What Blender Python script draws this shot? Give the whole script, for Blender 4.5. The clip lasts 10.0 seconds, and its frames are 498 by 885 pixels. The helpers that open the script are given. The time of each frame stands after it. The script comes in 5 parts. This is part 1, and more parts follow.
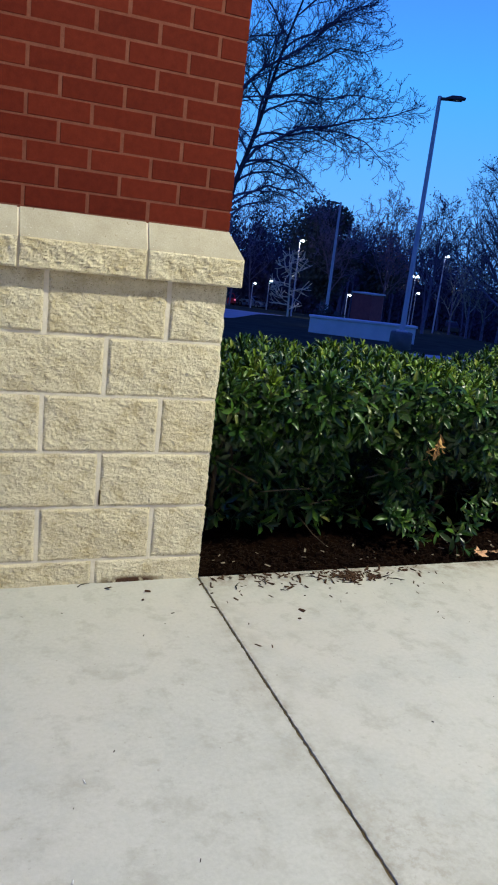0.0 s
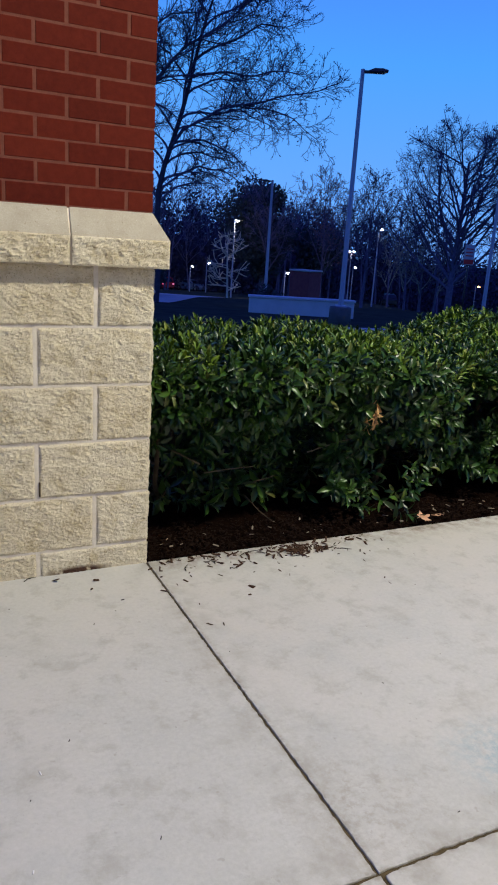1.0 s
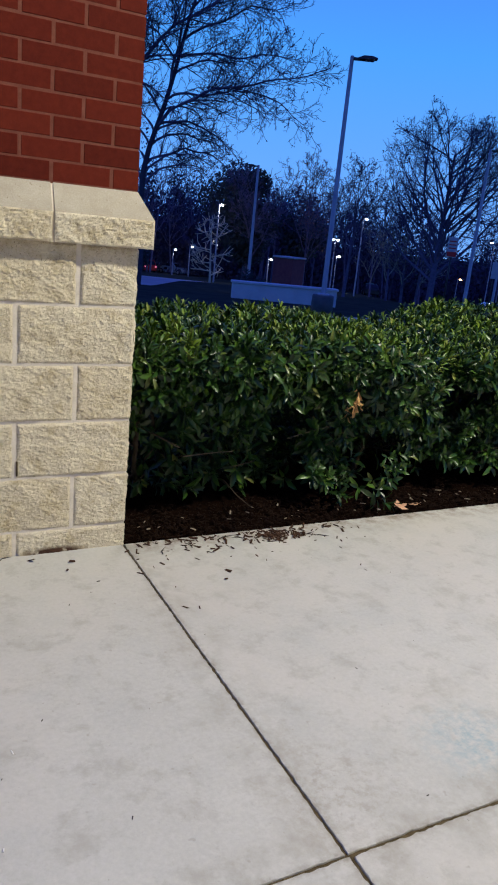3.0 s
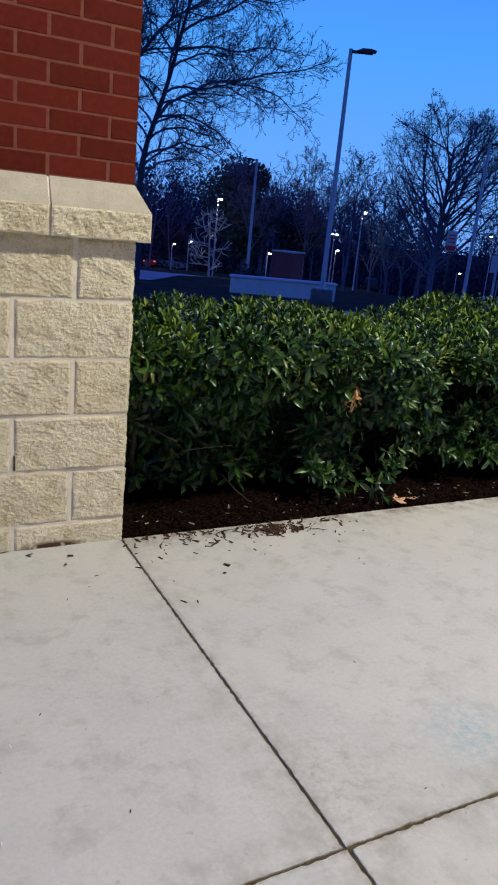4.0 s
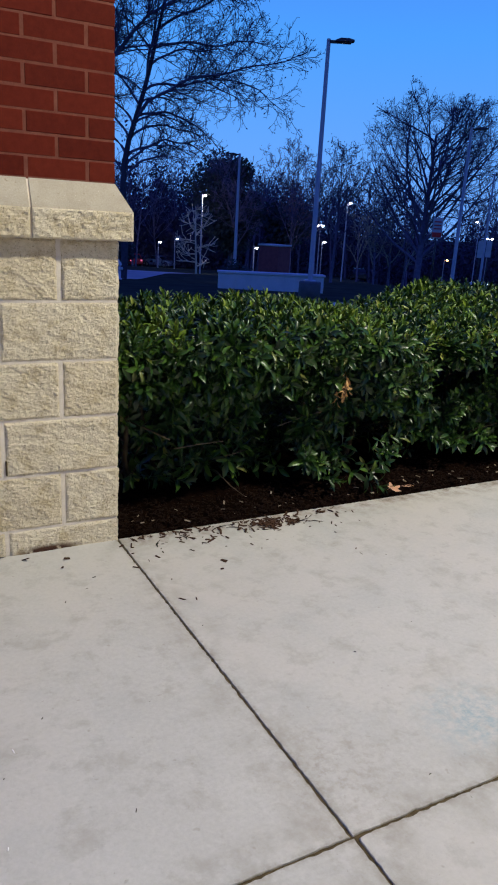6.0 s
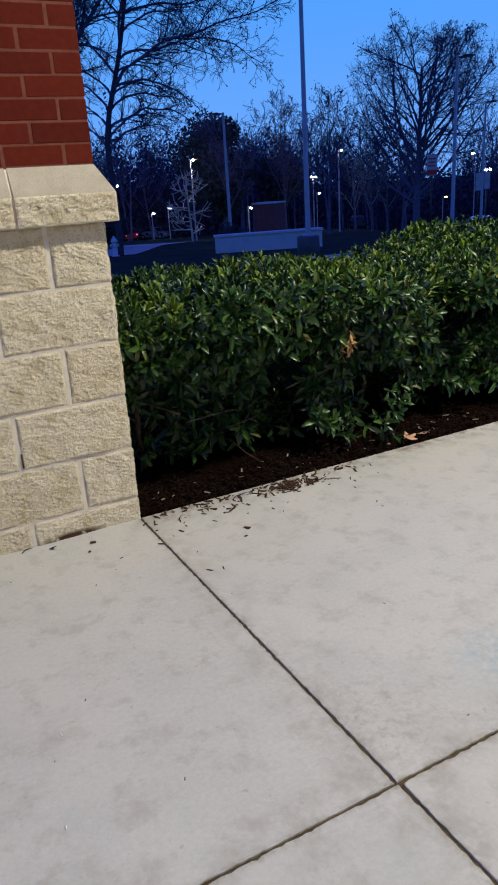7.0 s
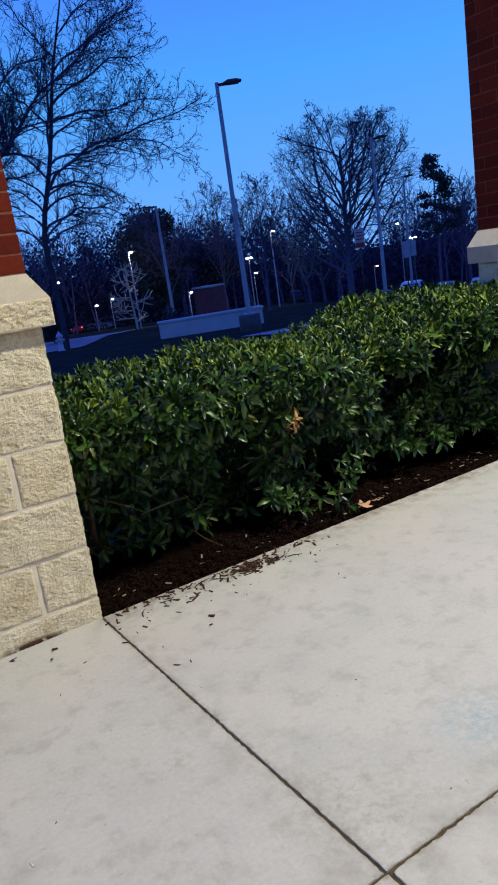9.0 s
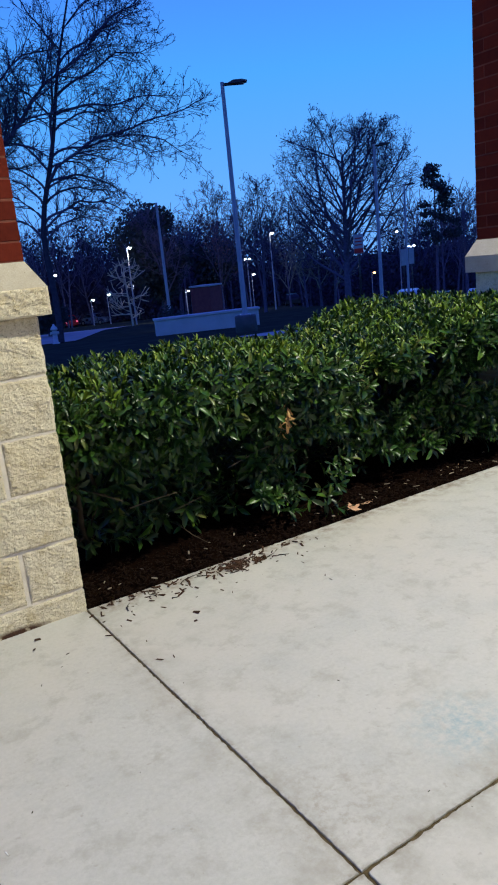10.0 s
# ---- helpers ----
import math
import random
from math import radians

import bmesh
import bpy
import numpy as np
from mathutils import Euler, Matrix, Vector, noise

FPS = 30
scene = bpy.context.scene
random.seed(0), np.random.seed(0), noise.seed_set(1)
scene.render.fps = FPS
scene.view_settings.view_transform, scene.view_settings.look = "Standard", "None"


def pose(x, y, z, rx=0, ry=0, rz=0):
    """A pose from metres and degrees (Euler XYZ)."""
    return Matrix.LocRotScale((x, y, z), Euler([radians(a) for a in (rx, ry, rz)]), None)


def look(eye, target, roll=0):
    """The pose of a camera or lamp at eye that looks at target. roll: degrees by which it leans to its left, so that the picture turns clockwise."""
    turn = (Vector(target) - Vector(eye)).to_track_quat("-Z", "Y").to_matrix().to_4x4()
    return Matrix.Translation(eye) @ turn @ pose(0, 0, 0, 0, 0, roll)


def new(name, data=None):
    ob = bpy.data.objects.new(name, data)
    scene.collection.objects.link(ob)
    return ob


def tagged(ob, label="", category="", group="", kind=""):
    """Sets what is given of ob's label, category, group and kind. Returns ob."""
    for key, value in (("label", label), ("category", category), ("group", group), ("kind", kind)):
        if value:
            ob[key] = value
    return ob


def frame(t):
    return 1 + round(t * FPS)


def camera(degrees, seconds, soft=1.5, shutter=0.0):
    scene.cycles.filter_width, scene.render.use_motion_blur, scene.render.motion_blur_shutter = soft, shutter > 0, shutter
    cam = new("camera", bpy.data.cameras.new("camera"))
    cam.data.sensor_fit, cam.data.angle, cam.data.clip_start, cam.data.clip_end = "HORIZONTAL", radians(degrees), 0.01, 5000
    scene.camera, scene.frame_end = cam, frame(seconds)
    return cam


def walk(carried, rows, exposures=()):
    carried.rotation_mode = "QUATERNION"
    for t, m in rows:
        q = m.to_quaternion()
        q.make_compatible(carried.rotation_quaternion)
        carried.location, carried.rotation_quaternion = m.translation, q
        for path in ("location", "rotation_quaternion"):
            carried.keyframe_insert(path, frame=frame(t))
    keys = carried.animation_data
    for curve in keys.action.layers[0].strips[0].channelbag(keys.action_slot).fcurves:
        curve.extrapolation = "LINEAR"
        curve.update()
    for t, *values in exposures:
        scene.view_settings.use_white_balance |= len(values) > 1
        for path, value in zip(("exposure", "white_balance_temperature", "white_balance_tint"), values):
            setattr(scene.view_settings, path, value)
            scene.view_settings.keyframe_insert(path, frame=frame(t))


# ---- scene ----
cam = camera(37.9, 10.0, soft=2.0)
PATH = [
    (0, (-0.841, -2.458, 1.216), (-0.116, -0.66, 0.724), 6.5),
    (0.5, (-0.836, -2.466, 1.21), (0.007, -0.733, 0.674), 8.6),
    (1, (-0.811, -2.48, 1.21), (0.041, -0.749, 0.684), 3.7),
    (1.5, (-0.822, -2.471, 1.197), (0.05, -0.754, 0.657), 6.8),
    (2, (-0.807, -2.477, 1.202), (0.085, -0.771, 0.659), 4.8),
    (2.5, (-0.814, -2.476, 1.203), (0.089, -0.777, 0.657), 5.6),
    (4, (-0.808, -2.474, 1.199), (0.096, -0.784, 0.628), 5.6),
    (4.5, (-0.774, -2.481, 1.206), (0.121, -0.805, 0.582), 0.3),
    (5, (-0.791, -2.471, 1.189), (0.117, -0.809, 0.548), 3.2),
    (5.5, (-0.796, -2.477, 1.198), (0.121, -0.806, 0.594), 3.7),
    (5.7, (-0.797, -2.479, 1.198), (0.118, -0.797, 0.621), 3.1),
    (6.8, (-0.789, -2.466, 1.192), (0.127, -0.797, 0.579), 4.0),
    (7, (-0.773, -2.489, 1.209), (0.081, -0.813, 0.531), -3.7),
    (7.5, (-0.786, -2.478, 1.187), (0.099, -0.832, 0.474), 1.1),
    (8, (-0.78, -2.459, 1.195), (0.131, -0.82, 0.499), 2.5),
    (8.5, (-0.765, -2.488, 1.222), (0.165, -0.839, 0.575), -3.7),
    (9, (-0.746, -2.509, 1.237), (0.251, -0.846, 0.747), -8.4),
    (9.5, (-0.748, -2.512, 1.231), (0.255, -0.848, 0.752), -7.8),
    (10, (-0.752, -2.509, 1.226), (0.267, -0.859, 0.736), -5.9),
]
walk(cam, [(t, look(eye, target, roll)) for t, eye, target, roll in PATH],
     [(0, 0.24, 6500, -3), (0.5, 0.00, 6500, 2), (1.0, -0.01, 6500, 6), (2.5, 0.01, 6500, 6), (7.5, -0.10, 6500, 7), (8.5, -0.06, 6500, 6), (9.5, 0.11, 6500, 2), (10, 0.10, 6500, 1)])

# ---- light: blue dusk sky and the canopy downlight above the walk ----
world = bpy.data.worlds.new("dusk")
scene.world = world
world.use_nodes = True
wn = world.node_tree
wn.nodes.clear()
w_out = wn.nodes.new("ShaderNodeOutputWorld")
w_bg = wn.nodes.new("ShaderNodeBackground")
w_ramp = wn.nodes.new("ShaderNodeValToRGB")
w_sep = wn.nodes.new("ShaderNodeSeparateXYZ")
w_tc = wn.nodes.new("ShaderNodeTexCoord")
wn.links.new(w_tc.outputs["Generated"], w_sep.inputs[0])
wn.links.new(w_sep.outputs["Z"], w_ramp.inputs[0])
wn.links.new(w_ramp.outputs[0], w_bg.inputs[0])
wn.links.new(w_bg.outputs[0], w_out.inputs[0])
w_ramp.color_ramp.elements[0].position = 0.0
w_ramp.color_ramp.elements[0].color = (0.165, 0.40, 1.0, 1)
w_ramp.color_ramp.elements[1].position = 0.8
w_ramp.color_ramp.elements[1].color = (0.045, 0.080, 0.85, 1)
w_mid = w_ramp.color_ramp.elements.new(0.22)
w_mid.color = (0.078, 0.340, 0.98, 1)
w_high = w_ramp.color_ramp.elements.new(0.42)
w_high.color = (0.058, 0.155, 0.92, 1)
w_bg.inputs["Strength"].default_value = 1.10

spot_data = bpy.data.lights.new("canopy_downlight", "SPOT")
spot_data.energy = 1780
spot_data.color = (0.985, 0.940, 0.805)
spot_data.spot_size = radians(140)
spot_data.spot_blend = 0.7
spot_data.shadow_soft_size = 0.12
LAMP = (2.66, -2.52, 5.48)
canopy_lamp = new("canopy_downlight_beam", spot_data)
canopy_lamp.matrix_world = pose(*LAMP, 0, 18, 0)


# ---- materials ----
def mat(name, rough=0.8, metal=0.0):
    m = bpy.data.materials.new(name)
    m.use_nodes = True
    b = m.node_tree.nodes["Principled BSDF"]
    b.inputs["Roughness"].default_value = rough
    b.inputs["Metallic"].default_value = metal
    return m, m.node_tree, b


def coords(nt):
    return nt.nodes.new("ShaderNodeTexCoord").outputs["Object"]


def world_pos(nt):
    return nt.nodes.new("ShaderNodeNewGeometry").outputs["Position"]


def noise_at(nt, vec, scale, detail=4.0, rough=0.55):
    n = nt.nodes.new("ShaderNodeTexNoise")
    n.inputs["Scale"].default_value = scale
    n.inputs["Detail"].default_value = detail
    n.inputs["Roughness"].default_value = rough
    nt.links.new(vec, n.inputs["Vector"])
    return n.outputs[0]


def ramp(nt, fac, stops):
    r = nt.nodes.new("ShaderNodeValToRGB")
    els = r.color_ramp.elements
    els[0].position, els[0].color = stops[0][0], (*stops[0][1], 1)
    els[1].position, els[1].color = stops[-1][0], (*stops[-1][1], 1)
    for p, c in stops[1:-1]:
        els.new(p).color = (*c, 1)
    nt.links.new(fac, r.inputs[0])
    return r.outputs[0]


def mix(nt, fac, a, b, mode="MIX"):
    n = nt.nodes.new("ShaderNodeMix")
    n.data_type, n.blend_type = "RGBA", mode
    for sock, v in ((n.inputs[0], fac), (n.inputs[6], a), (n.inputs[7], b)):
        if isinstance(v, bpy.types.NodeSocket):
            nt.links.new(v, sock)
        elif isinstance(v, tuple):
            sock.default_value = (*v, 1)
        else:
            sock.default_value = v
    return n.outputs[2]


def bump(nt, bsdf, height, strength, distance):
    n = nt.nodes.new("ShaderNodeBump")
    n.inputs["Strength"].default_value = strength
    n.inputs["Distance"].default_value = distance
    nt.links.new(height, n.inputs["Height"])
    nt.links.new(n.outputs[0], bsdf.inputs["Normal"])


def obj_random(nt):
    return nt.nodes.new("ShaderNodeObjectInfo").outputs["Random"]


def island_random(nt):
    return nt.nodes.new("ShaderNodeNewGeometry").outputs["Random Per Island"]


def grained(name, dark, light, scale=20.0, rough=0.8, metal=0.0, relief=0.3, depth=0.003, fine=6.0, vary=0.0, gloss=0.2):
    """A surface with two scales of colour variation and a fine relief."""
    m, nt, b = mat(name, rough, metal)
    b.inputs["Specular IOR Level"].default_value = gloss
    v = world_pos(nt)
    big = noise_at(nt, v, scale, 3)
    small = noise_at(nt, v, scale * fine, 5, 0.65)
    c = ramp(nt, big, [(0.3, dark), (0.7, light)])
    c = mix(nt, 0.35, c, ramp(nt, small, [(0.25, dark), (0.75, light)]))
    if vary:
        c = mix(nt, vary, c, ramp(nt, obj_random(nt), [(0.0, dark), (1.0, light)]))
    nt.links.new(c, b.inputs["Base Color"])
    bump(nt, b, small, relief, depth)
    return m


def concrete_material():
    m, nt, b = mat("walk_concrete", 0.9)
    b.inputs["Specular IOR Level"].default_value = 0.2
    v = world_pos(nt)
    c = ramp(nt, noise_at(nt, v, 2.2, 6, 0.6), [(0.3, (0.410, 0.398, 0.362)), (0.7, (0.496, 0.482, 0.443))])
    c = mix(nt, 0.4, c, ramp(nt, noise_at(nt, v, 75, 5, 0.7), [(0.3, (0.38, 0.362, 0.335)), (0.7, (0.54, 0.52, 0.49))]))
    # faint warm clouds
    warm = ramp(nt, noise_at(nt, v, 1.1, 5, 0.6), [(0.45, (0, 0, 0)), (0.68, (1, 1, 1))])
    c = mix(nt, mix(nt, 1.0, warm, (0.5, 0.5, 0.5), "MULTIPLY"), c, (0.47, 0.425, 0.375))
    # brownish scuffs and small dark spots
    scuff = ramp(nt, noise_at(nt, v, 11, 7, 0.68), [(0.53, (0, 0, 0)), (0.70, (1, 1, 1))])
    c = mix(nt, mix(nt, 1.0, scuff, (0.50, 0.50, 0.50), "MULTIPLY"), c, (0.31, 0.285, 0.245))
    haze = ramp(nt, noise_at(nt, v, 3.4, 6, 0.65), [(0.52, (0, 0, 0)), (0.68, (1, 1, 1))])
    c = mix(nt, mix(nt, 1.0, haze, (0.25, 0.25, 0.25), "MULTIPLY"), c, (0.33, 0.34, 0.33))
    spots = ramp(nt, noise_at(nt, v, 34, 2, 0.5), [(0.70, (0, 0, 0)), (0.76, (1, 1, 1))])
    c = mix(nt, mix(nt, 1.0, spots, (0.4, 0.4, 0.4), "MULTIPLY"), c, (0.25, 0.225, 0.19))
    # traces of blue chalk
    off = nt.nodes.new("ShaderNodeVectorMath")
    off.operation = "DISTANCE"
    nt.links.new(v, off.inputs[0])
    off.inputs[1].default_value = (0.52, -1.37, 0.0)
    near = ramp(nt, off.outputs["Value"], [(0.04, (1, 1, 1)), (0.19, (0, 0, 0))])
    patch = ramp(nt, noise_at(nt, v, 34, 7, 0.75), [(0.42, (0, 0, 0)), (0.60, (1, 1, 1))])
    c = mix(nt, mix(nt, 1.0, mix(nt, 1.0, near, patch, "MULTIPLY"), (0.85, 0.85, 0.85), "MULTIPLY"), c, (0.28, 0.350, 0.37))
    # worn, dirty spot near the crossing of the joints
    worn = nt.nodes.new("ShaderNodeVectorMath")
    worn.operation = "DISTANCE"
    nt.links.new(v, worn.inputs[0])
    worn.inputs[1].default_value = (0.08, -1.38, 0.0)
    close = ramp(nt, worn.outputs["Value"], [(0.03, (1, 1, 1)), (0.26, (0, 0, 0))])
    grit = ramp(nt, noise_at(nt, v, 30, 7, 0.75), [(0.48, (0, 0, 0)), (0.64, (1, 1, 1))])
    c = mix(nt, mix(nt, 1.0, mix(nt, 1.0, close, grit, "MULTIPLY"), (0.55, 0.55, 0.55), "MULTIPLY"), c, (0.25, 0.215, 0.17))
    # grime gathered along the joints
    place = nt.nodes.new("ShaderNodeSeparateXYZ")
    nt.links.new(v, place.inputs[0])
    for axis, at in (("X", 0.003), ("Y", -1.553)):
        gap = nt.nodes.new("ShaderNodeMath")
        gap.operation = "SUBTRACT"
        nt.links.new(place.outputs[axis], gap.inputs[0])
        gap.inputs[1].default_value = at
        dist = nt.nodes.new("ShaderNodeMath")
        dist.operation = "ABSOLUTE"
        nt.links.new(gap.outputs[0], dist.inputs[0])
        wide = ramp(nt, dist.outputs[0], [(0.0, (1, 1, 1)), (0.13, (0, 0, 0))])
        wide = mix(nt, 1.0, wide, ramp(nt, noise_at(nt, v, 8, 7, 0.7), [(0.44, (0, 0, 0)), (0.66, (1, 1, 1))]), "MULTIPLY")
        c = mix(nt, mix(nt, 1.0, wide, (0.72, 0.72, 0.72), "MULTIPLY"), c, (0.29, 0.268, 0.225))
        edge = ramp(nt, dist.outputs[0], [(0.006, (1, 1, 1)), (0.018, (0, 0, 0))])
        edge = mix(nt, 1.0, edge, ramp(nt, noise_at(nt, v, 38, 5, 0.7), [(0.40, (0, 0, 0)), (0.62, (1, 1, 1))]), "MULTIPLY")
        c = mix(nt, mix(nt, 1.0, edge, (0.5, 0.5, 0.5), "MULTIPLY"), c, (0.17, 0.145, 0.10))
    # cloudy patches where rain has dried
    dried = ramp(nt, noise_at(nt, v, 5.5, 8, 0.72), [(0.50, (0, 0, 0)), (0.62, (1, 1, 1))])
    c = mix(nt, mix(nt, 1.0, dried, (0.30, 0.30, 0.30), "MULTIPLY"), c, (0.34, 0.325, 0.285))
    # soil washed over the edge from the planting bed
    sep = nt.nodes.new("ShaderNodeSeparateXYZ")
    nt.links.new(v, sep.inputs[0])
    shift = nt.nodes.new("ShaderNodeMapRange")
    shift.inputs["From Min"].default_value, shift.inputs["From Max"].default_value = -0.14, 0.0
    nt.links.new(sep.outputs["Y"], shift.inputs["Value"])
    along = nt.nodes.new("ShaderNodeMapRange")
    along.inputs["From Min"].default_value, along.inputs["From Max"].default_value = -0.02, 0.08
    nt.links.new(sep.outputs["X"], along.inputs["Value"])
    soil = mix(nt, 1.0, mix(nt, 1.0, shift.outputs[0], along.outputs[0], "MULTIPLY"), ramp(nt, noise_at(nt, v, 16, 6, 0.7), [(0.42, (0, 0, 0)), (0.66, (1, 1, 1))]), "MULTIPLY")
    c = mix(nt, soil, c, (0.16, 0.115, 0.08))
    pits = ramp(nt, noise_at(nt, v, 85, 3, 0.6), [(0.68, (0, 0, 0)), (0.74, (1, 1, 1))])
    c = mix(nt, mix(nt, 1.0, pits, (0.45, 0.45, 0.45), "MULTIPLY"), c, (0.24, 0.215, 0.18))
    nt.links.new(c, b.inputs["Base Color"])
    bump(nt, b, noise_at(nt, v, 140, 4, 0.7), 0.25, 0.002)
    return m


def block_material():
    m, nt, b = mat("buff_block", 0.95)
    v = world_pos(nt)
    c = ramp(nt, noise_at(nt, v, 9, 5, 0.6), [(0.3, (0.565, 0.471, 0.306)), (0.7, (0.734, 0.645, 0.461))])
    c = mix(nt, 0.5, c, ramp(nt, noise_at(nt, v, 130, 5, 0.78), [(0.3, (0.282, 0.212, 0.108)), (0.43, (0.697, 0.602, 0.428)), (0.75, (0.847, 0.781, 0.659))]))
    c = mix(nt, 0.26, c, ramp(nt, obj_random(nt), [(0.0, (0.602, 0.490, 0.302)), (0.5, (0.706, 0.616, 0.443)), (1.0, (0.773, 0.716, 0.584))]))
    # pits of dark sand and tawny weathering
    tawny = ramp(nt, noise_at(nt, v, 13, 9, 0.74), [(0.49, (0, 0, 0)), (0.64, (1, 1, 1))])
    c = mix(nt, mix(nt, 1.0, tawny, (0.62, 0.62, 0.62), "MULTIPLY"), c, (0.40, 0.30, 0.145))
    pit = ramp(nt, noise_at(nt, v, 210, 3, 0.6), [(0.60, (0, 0, 0)), (0.66, (1, 1, 1))])
    c = mix(nt, mix(nt, 1.0, pit, (0.85, 0.85, 0.85), "MULTIPLY"), c, (0.22, 0.16, 0.08))
    # rusty stain at the foot of the pier
    off = nt.nodes.new("ShaderNodeVectorMath")
    off.operation = "DISTANCE"
    flat = nt.nodes.new("ShaderNodeVectorMath")
    flat.operation = "MULTIPLY"
    flat.inputs[1].default_value = (1.0, 1.0, 4.5)
    nt.links.new(v, flat.inputs[0])
    nt.links.new(flat.outputs[0], off.inputs[0])
    off.inputs[1].default_value = (-0.265, -0.01, 0.0)
    rust = ramp(nt, off.outputs["Value"], [(0.07, (1, 1, 1)), (0.14, (0, 0, 0))])
    rust = mix(nt, 1.0, rust, ramp(nt, noise_at(nt, v, 24, 4), [(0.30, (0, 0, 0)), (0.42, (1, 1, 1))]), "MULTIPLY")
    c = mix(nt, rust, c, (0.07, 0.028, 0.012))
    nt.links.new(c, b.inputs["Base Color"])
    chip = nt.nodes.new("ShaderNodeTexVoronoi")
    chip.inputs["Scale"].default_value = 85
    nt.links.new(v, chip.inputs["Vector"])
    squash = nt.nodes.new("ShaderNodeVectorMath")
    squash.operation = "MULTIPLY"
    squash.inputs[1].default_value = (1.0, 1.0, 1.9)
    nt.links.new(v, squash.inputs[0])
    relief = mix(nt, 0.25, noise_at(nt, squash.outputs[0], 190, 9, 0.85), chip.outputs["Color"])
    bump(nt, b, relief, 1.0, 0.0055)
    return m


def brick_material():
    m, nt, b = mat("red_brick", 0.9)
    b.inputs["Specular IOR Level"].default_value = 0.12
    v = world_pos(nt)
    c = ramp(nt, obj_random(nt), [(0.0, (0.072, 0.0084, 0.0044)), (0.5, (0.092, 0.0107, 0.0055)), (1.0, (0.117, 0.0156, 0.0077))])
    c = mix(nt, 0.35, c, ramp(nt, noise_at(nt, v, 40, 5, 0.7), [(0.3, (0.058, 0.0070, 0.0040)), (0.7, (0.140, 0.0202, 0.0100))]))
    nt.links.new(c, b.inputs["Base Color"])
    bump(nt, b, noise_at(nt, v, 170, 4, 0.7), 0.35, 0.002)
    return m


def leaf_material():
    m, nt, b = mat("laurel_leaf", 0.35)
    r = island_random(nt)
    v = world_pos(nt)
    c = ramp(nt, r, [(0.0, (0.006, 0.013, 0.003)), (0.45, (0.013, 0.039, 0.004)), (0.78, (0.038, 0.102, 0.007)), (0.95, (0.105, 0.195, 0.014)), (1.0, (0.18, 0.165, 0.045))])
    c = mix(nt, 0.3, c, ramp(nt, noise_at(nt, v, 5.0, 3), [(0.3, (0.008, 0.019, 0.006)), (0.75, (0.032, 0.066, 0.013))]))
    c = mix(nt, 0.25, c, ramp(nt, noise_at(nt, v, 140, 3), [(0.3, (0.008, 0.026, 0.008)), (0.7, (0.03, 0.07, 0.018))]))
    nt.links.new(c, b.inputs["Base Color"])
    b.inputs["Specular IOR Level"].default_value = 0.34
    bump(nt, b, noise_at(nt, v, 60, 2), 0.25, 0.004)
    return m


def young_leaf_material():
    m, nt, b = mat("young_laurel_leaf", 0.38)
    v = world_pos(nt)
    c = ramp(nt, island_random(nt), [(0.0, (0.035, 0.070, 0.008)), (0.5, (0.085, 0.150, 0.014)), (0.85, (0.17, 0.24, 0.024)), (1.0, (0.25, 0.25, 0.06))])
    c = mix(nt, 0.3, c, ramp(nt, noise_at(nt, v, 90, 3), [(0.3, (0.03, 0.075, 0.012)), (0.7, (0.12, 0.20, 0.03))]))
    nt.links.new(c, b.inputs["Base Color"])
    b.inputs["Specular IOR Level"].default_value = 0.24
    bump(nt, b, noise_at(nt, v, 60, 2), 0.25, 0.004)
    return m


def glow(name, colour, strength):
    m, nt, b = mat(name, 0.4)
    b.inputs["Base Color"].default_value = (0.8, 0.8, 0.8, 1)
    b.inputs["Emission Color"].default_value = (*colour, 1)
    b.inputs["Emission Strength"].default_value = strength
    return m


CONCRETE = concrete_material()
BLOCK = block_material()
BRICK = brick_material()
LEAF = leaf_material()
YOUNG = young_leaf_material()
def sill_material():
    m, nt, b = mat("cast_stone_sill", 0.92)
    b.inputs["Specular IOR Level"].default_value = 0.15
    v = world_pos(nt)
    c = ramp(nt, noise_at(nt, v, 14, 5, 0.6), [(0.3, (0.36, 0.31, 0.235)), (0.7, (0.48, 0.43, 0.35))])
    c = mix(nt, 0.35, c, ramp(nt, noise_at(nt, v, 240, 4, 0.7), [(0.3, (0.29, 0.245, 0.175)), (0.7, (0.55, 0.495, 0.41))]))
    holes = ramp(nt, noise_at(nt, v, 95, 2, 0.5), [(0.70, (0, 0, 0)), (0.74, (1, 1, 1))])
    c = mix(nt, mix(nt, 1.0, holes, (0.7, 0.7, 0.7), "MULTIPLY"), c, (0.20, 0.15, 0.09))
    flaws = ramp(nt, noise_at(nt, v, 120, 2, 0.5), [(0.72, (0, 0, 0)), (0.76, (1, 1, 1))])
    c = mix(nt, mix(nt, 1.0, flaws, (0.6, 0.6, 0.6), "MULTIPLY"), c, (0.78, 0.74, 0.66))
    nt.links.new(c, b.inputs["Base Color"])
    bump(nt, b, noise_at(nt, v, 200, 5, 0.7), 0.5, 0.002)
    return m


